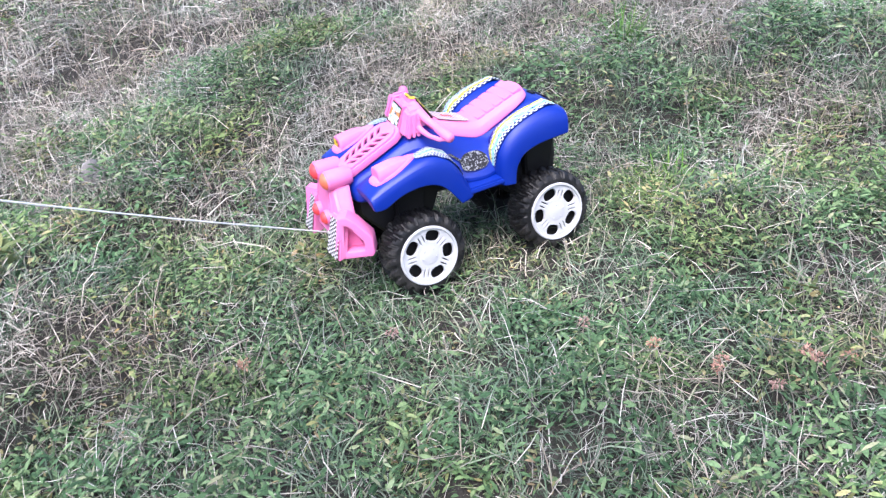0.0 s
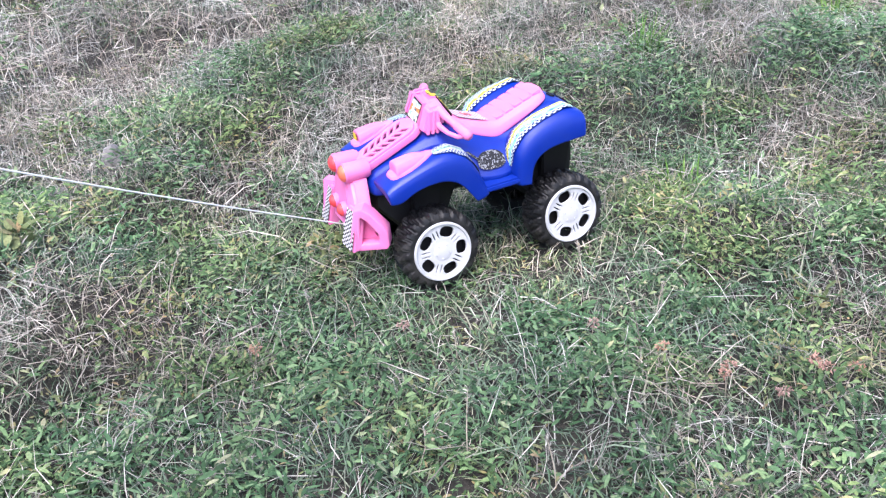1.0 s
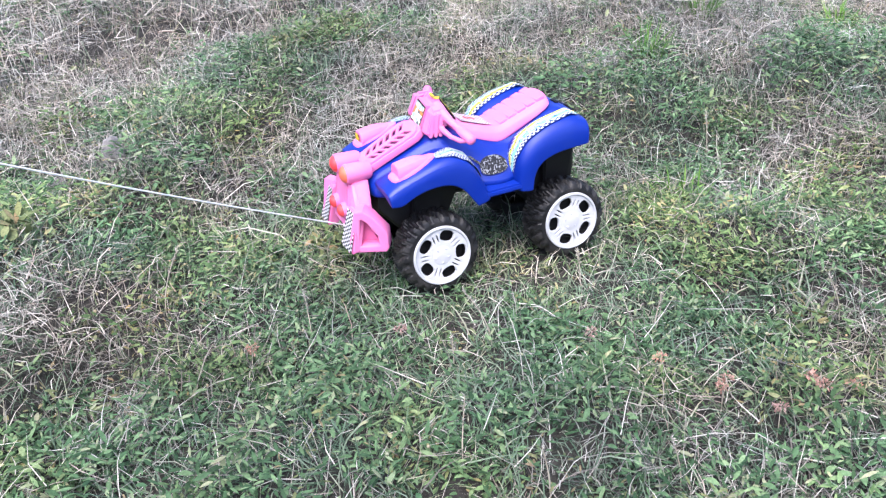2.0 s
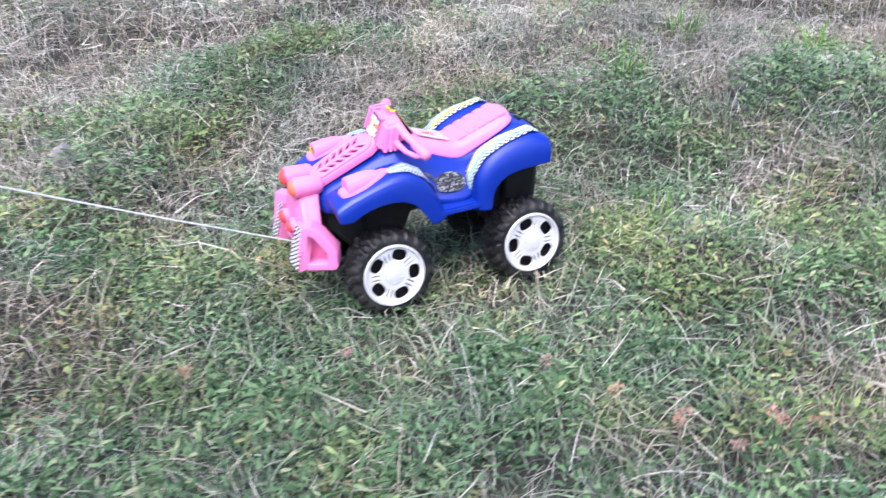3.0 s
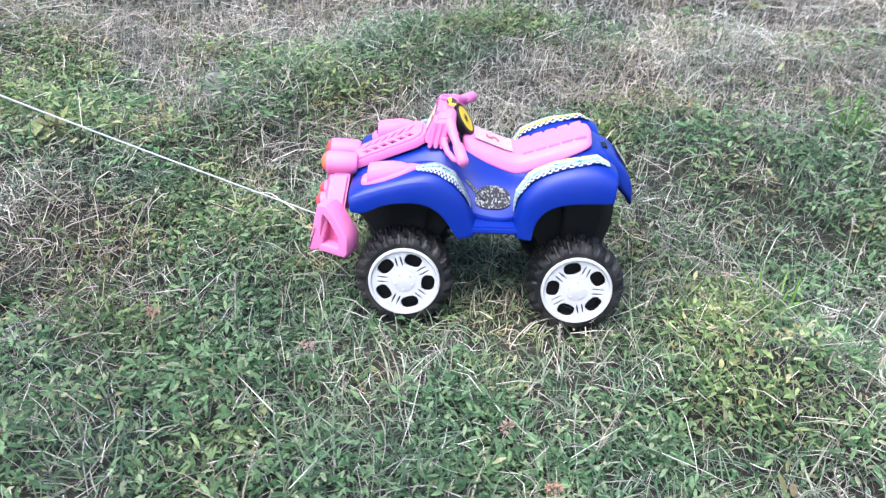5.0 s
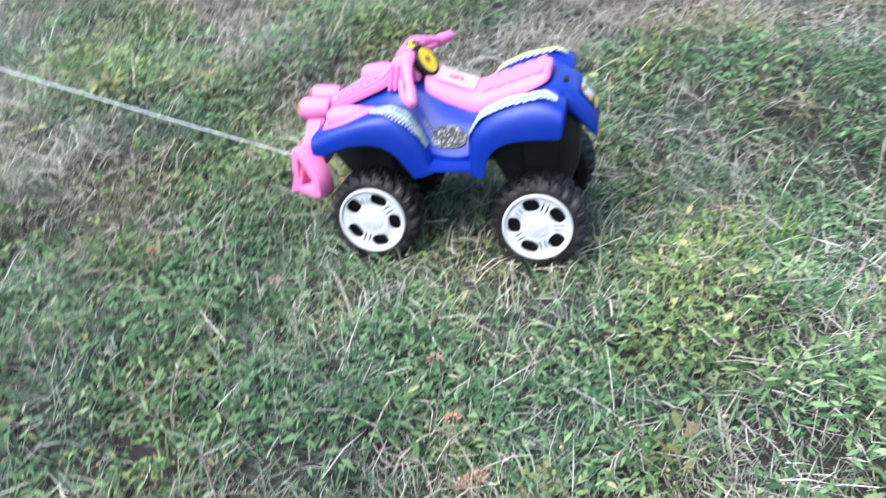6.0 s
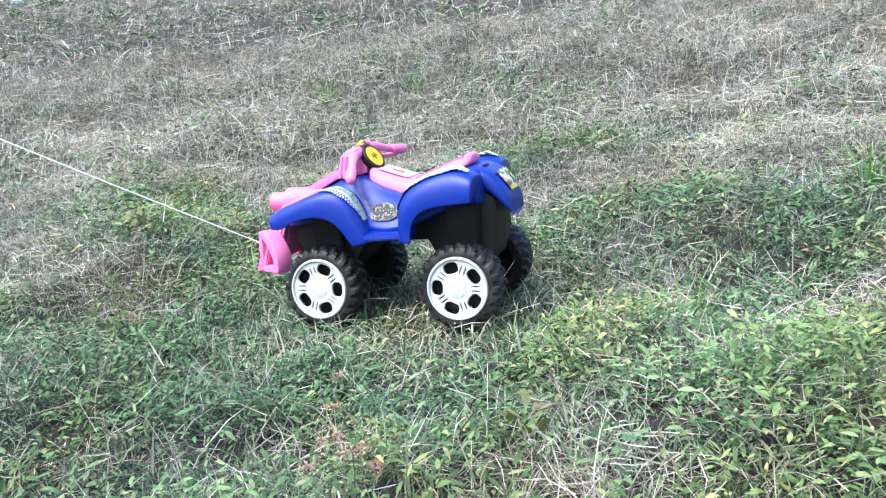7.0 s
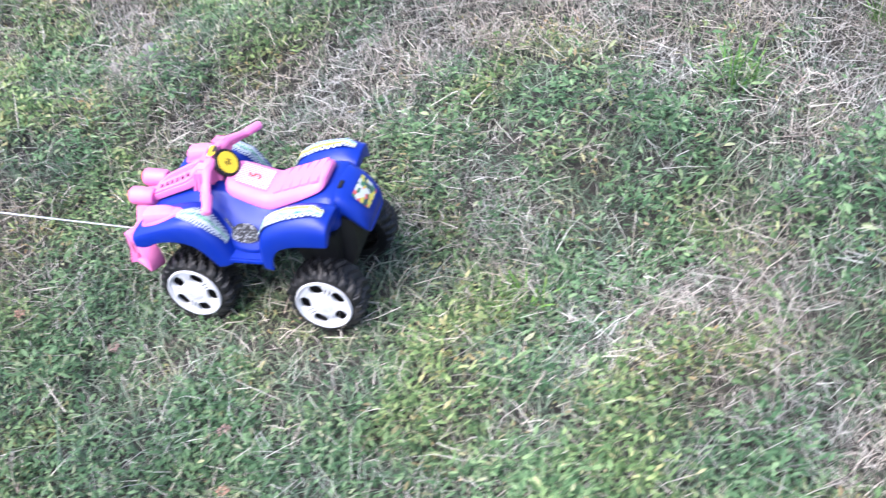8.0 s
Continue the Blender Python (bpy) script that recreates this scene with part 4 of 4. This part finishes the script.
def stone(x, y, size, label):
    bm = bmesh.new()
    bmesh.ops.create_icosphere(bm, subdivisions=4, radius=1.0)
    off = Vector((x * 7, y * 7, 2.0))
    for v in bm.verts:
        d = v.co.normalized()
        r = 1 + 0.35 * noise.noise(d * 1.1 + off) + 0.12 * noise.noise(d * 3.5 + off) + 0.04 * noise.noise(d * 9 + off)
        v.co = Vector((d.x * size[0], d.y * size[1], d.z * size[2])) * r
    ob = tagged(new("stone", mesh_of(bm, "stone", 30)), label, "stone", "stones in the grass")
    ob.data.materials.append(ROCK)
    ob.location = (x, y, float(lie(x, y)) + size[2] * 0.45)


stone(-0.658, 0.712, (0.030, 0.026, 0.046), "upright rough grey stone half hidden by dry grass")
stone(-0.811, 0.707, (0.026, 0.022, 0.024), "small rounded grey stone lying in the grass")


def flat_strips(x, y, z, n, length, width, lift, shape, spread=0.0):
    """A bunch of n strips from about one place."""
    a = rng.uniform(0, 2 * np.pi, n)
    r = spread * np.sqrt(rng.random(n))
    base = np.stack([x + r * np.cos(a), y + r * np.sin(a), z + rng.uniform(-0.5, 0.5, n) * spread], 1)
    ln = length * rng.uniform(0.6, 1.25, n)
    return strips(base, a + rng.normal(0, 0.4, n), rng.uniform(*lift, n), ln, width * rng.uniform(0.7, 1.3, n), rng.uniform(0, 0.4, n), shape)


def stem_curve(x, y, top, lean, turn):
    z = float(lie(x, y)) - 0.004
    return [(x + lean * math.cos(turn) * q * q, y + lean * math.sin(turn) * q * q, z + top * q) for q in np.linspace(0, 1, 7)]


DRYSTEM = plastic("dry_stem", (0.36, 0.32, 0.25), (0.25, 0.2, 0.15), 0.7, 0.6)


def russet_flower(x, y, top):
    ob = thing("dried_flower_head", "withered reddish flower head on a thin stem", "wild flower", "withered red flowers", at=pose(0, 0, 0))
    path = stem_curve(x, y, top, rng.uniform(0.0, 0.012), rng.uniform(0, 6.3))
    part("stem", tube(path, 0.0007, 5), DRYSTEM, ob)
    bulk("flower_head", [flat_strips(*path[-1], 64, 0.0055, 0.0024, (-0.5, 1.3), LEAF, 0.009)], RUSSET, ob)


for x, y in ((0.075, -0.531), (0.120, -0.617), (0.199, -0.711), (0.229, -0.741), (0.194, -0.729), (0.135, -0.718), (0.010, -0.406), (0.110, -0.627), (-0.272, -0.251), (-0.533, -0.217)):
    russet_flower(x, y, rng.uniform(0.048, 0.062))


def seed_stalk(x, y, top, lean, turn):
    ob = thing("seed_stalk", "tall bleached grass stalk with a narrow seed spike", "grass stalk", "tall seed stalks", at=pose(0, 0, 0))
    path = stem_curve(x, y, top, lean, turn)
    part("stem", tube(path, [0.0011, 0.0011, 0.001, 0.001, 0.0009, 0.0008, 0.0005], 5), DRYSTEM, ob)
    sets = [flat_strips(*(np.array(path[4]) * (1 - q) + np.array(path[6]) * q), 5, 0.008, 0.0014, (0.6, 1.4), BLADE, 0.0012) for q in np.linspace(0, 1, 12)]
    bulk("seed_spike", sets, STRAW, ob)


for x, y, top, lean, turn in ((-0.131, -0.314, 0.115, 0.045, 2.6), (-0.042, -0.723, 0.100, 0.020, 2.8), (-0.218, -0.344, 0.085, 0.010, 1.2), (0.145, -0.406, 0.075, 0.030, 0.5), (0.110, -0.222, 0.080, 0.010, 1.8), (-0.413, -0.162, 0.105, 0.018, 1.5),
                              (-0.215, -0.658, 0.090, 0.012, 2.2), (-0.641, 0.015, 0.120, 0.060, 0.6), (-0.311, -0.576, 0.110, 0.035, 0.9), (0.420, -0.560, 0.100, 0.030, 2.4), (0.560, -0.300, 0.110, 0.040, 0.4), (0.720, 0.150, 0.120, 0.020, 1.4),
                              (-0.900, 0.900, 0.150, 0.030, 1.1), (-1.050, 1.150, 0.140, 0.040, 2.0), (0.330, 0.700, 0.120, 0.050, 0.8), (0.980, -0.200, 0.110, 0.030, 1.9)):
    seed_stalk(x, y, top, lean, turn)


def withered_plant(x, y, n, length, material, label, name="withered_plant"):
    ob = thing(name, label, "wild plant", at=pose(0, 0, 0))
    z = float(lie(x, y))
    part("stem", tube(stem_curve(x, y, 0.045, 0.010, rng.uniform(0, 6.3)), 0.0012, 5), DRYSTEM, ob)
    bulk("leaves", [flat_strips(x, y, z + 0.042, n, length, length * 0.5, (-0.3, 1.1), LEAF, 0.030)], material, ob)


withered_plant(0.361, -0.555, 12, 0.030, YELLOWING, "withered weed with broad yellow-brown leaves")
withered_plant(-0.861, 0.269, 22, 0.034, YELLOWING, "withered weed with broad yellow-brown leaves")
withered_plant(0.197, -0.648, 70, 0.010, YELLOWING, "small mossy yellow-green cushion weed")
withered_plant(-0.300, 0.120, 26, 0.020, YELLOWING, "withered weed with broad yellow-brown leaves")


# fresh tufts of taller grass
FRESH = foliage("fresh_grass", [(0.0, (0.07, 0.16, 0.035)), (0.6, (0.12, 0.26, 0.05)), (1.0, (0.20, 0.32, 0.08))])


def grass_tuft(x, y, count, length):
    ob = thing("grass_tuft", "fresh bright green tuft of taller grass", "grass tuft", "fresh grass tufts", at=pose(0, 0, 0))
    z = float(lie(x, y))
    bulk("foliage", [flat_strips(x, y, z, count, length, 0.0045, (0.7, 1.5), BLADE, 0.05)], FRESH, ob)


for x, y, count, length in ((0.93, 0.70, 60, 0.110), (1.32, 0.92, 80, 0.130), (1.62, 0.60, 80, 0.120), (1.50, 1.60, 90, 0.140), (-1.60, 2.90, 110, 0.150), (-1.15, 3.15, 90, 0.150), (1.75, 2.60, 90, 0.150), (0.52, -0.02, 36, 0.070)):
    grass_tuft(x, y, count, length)
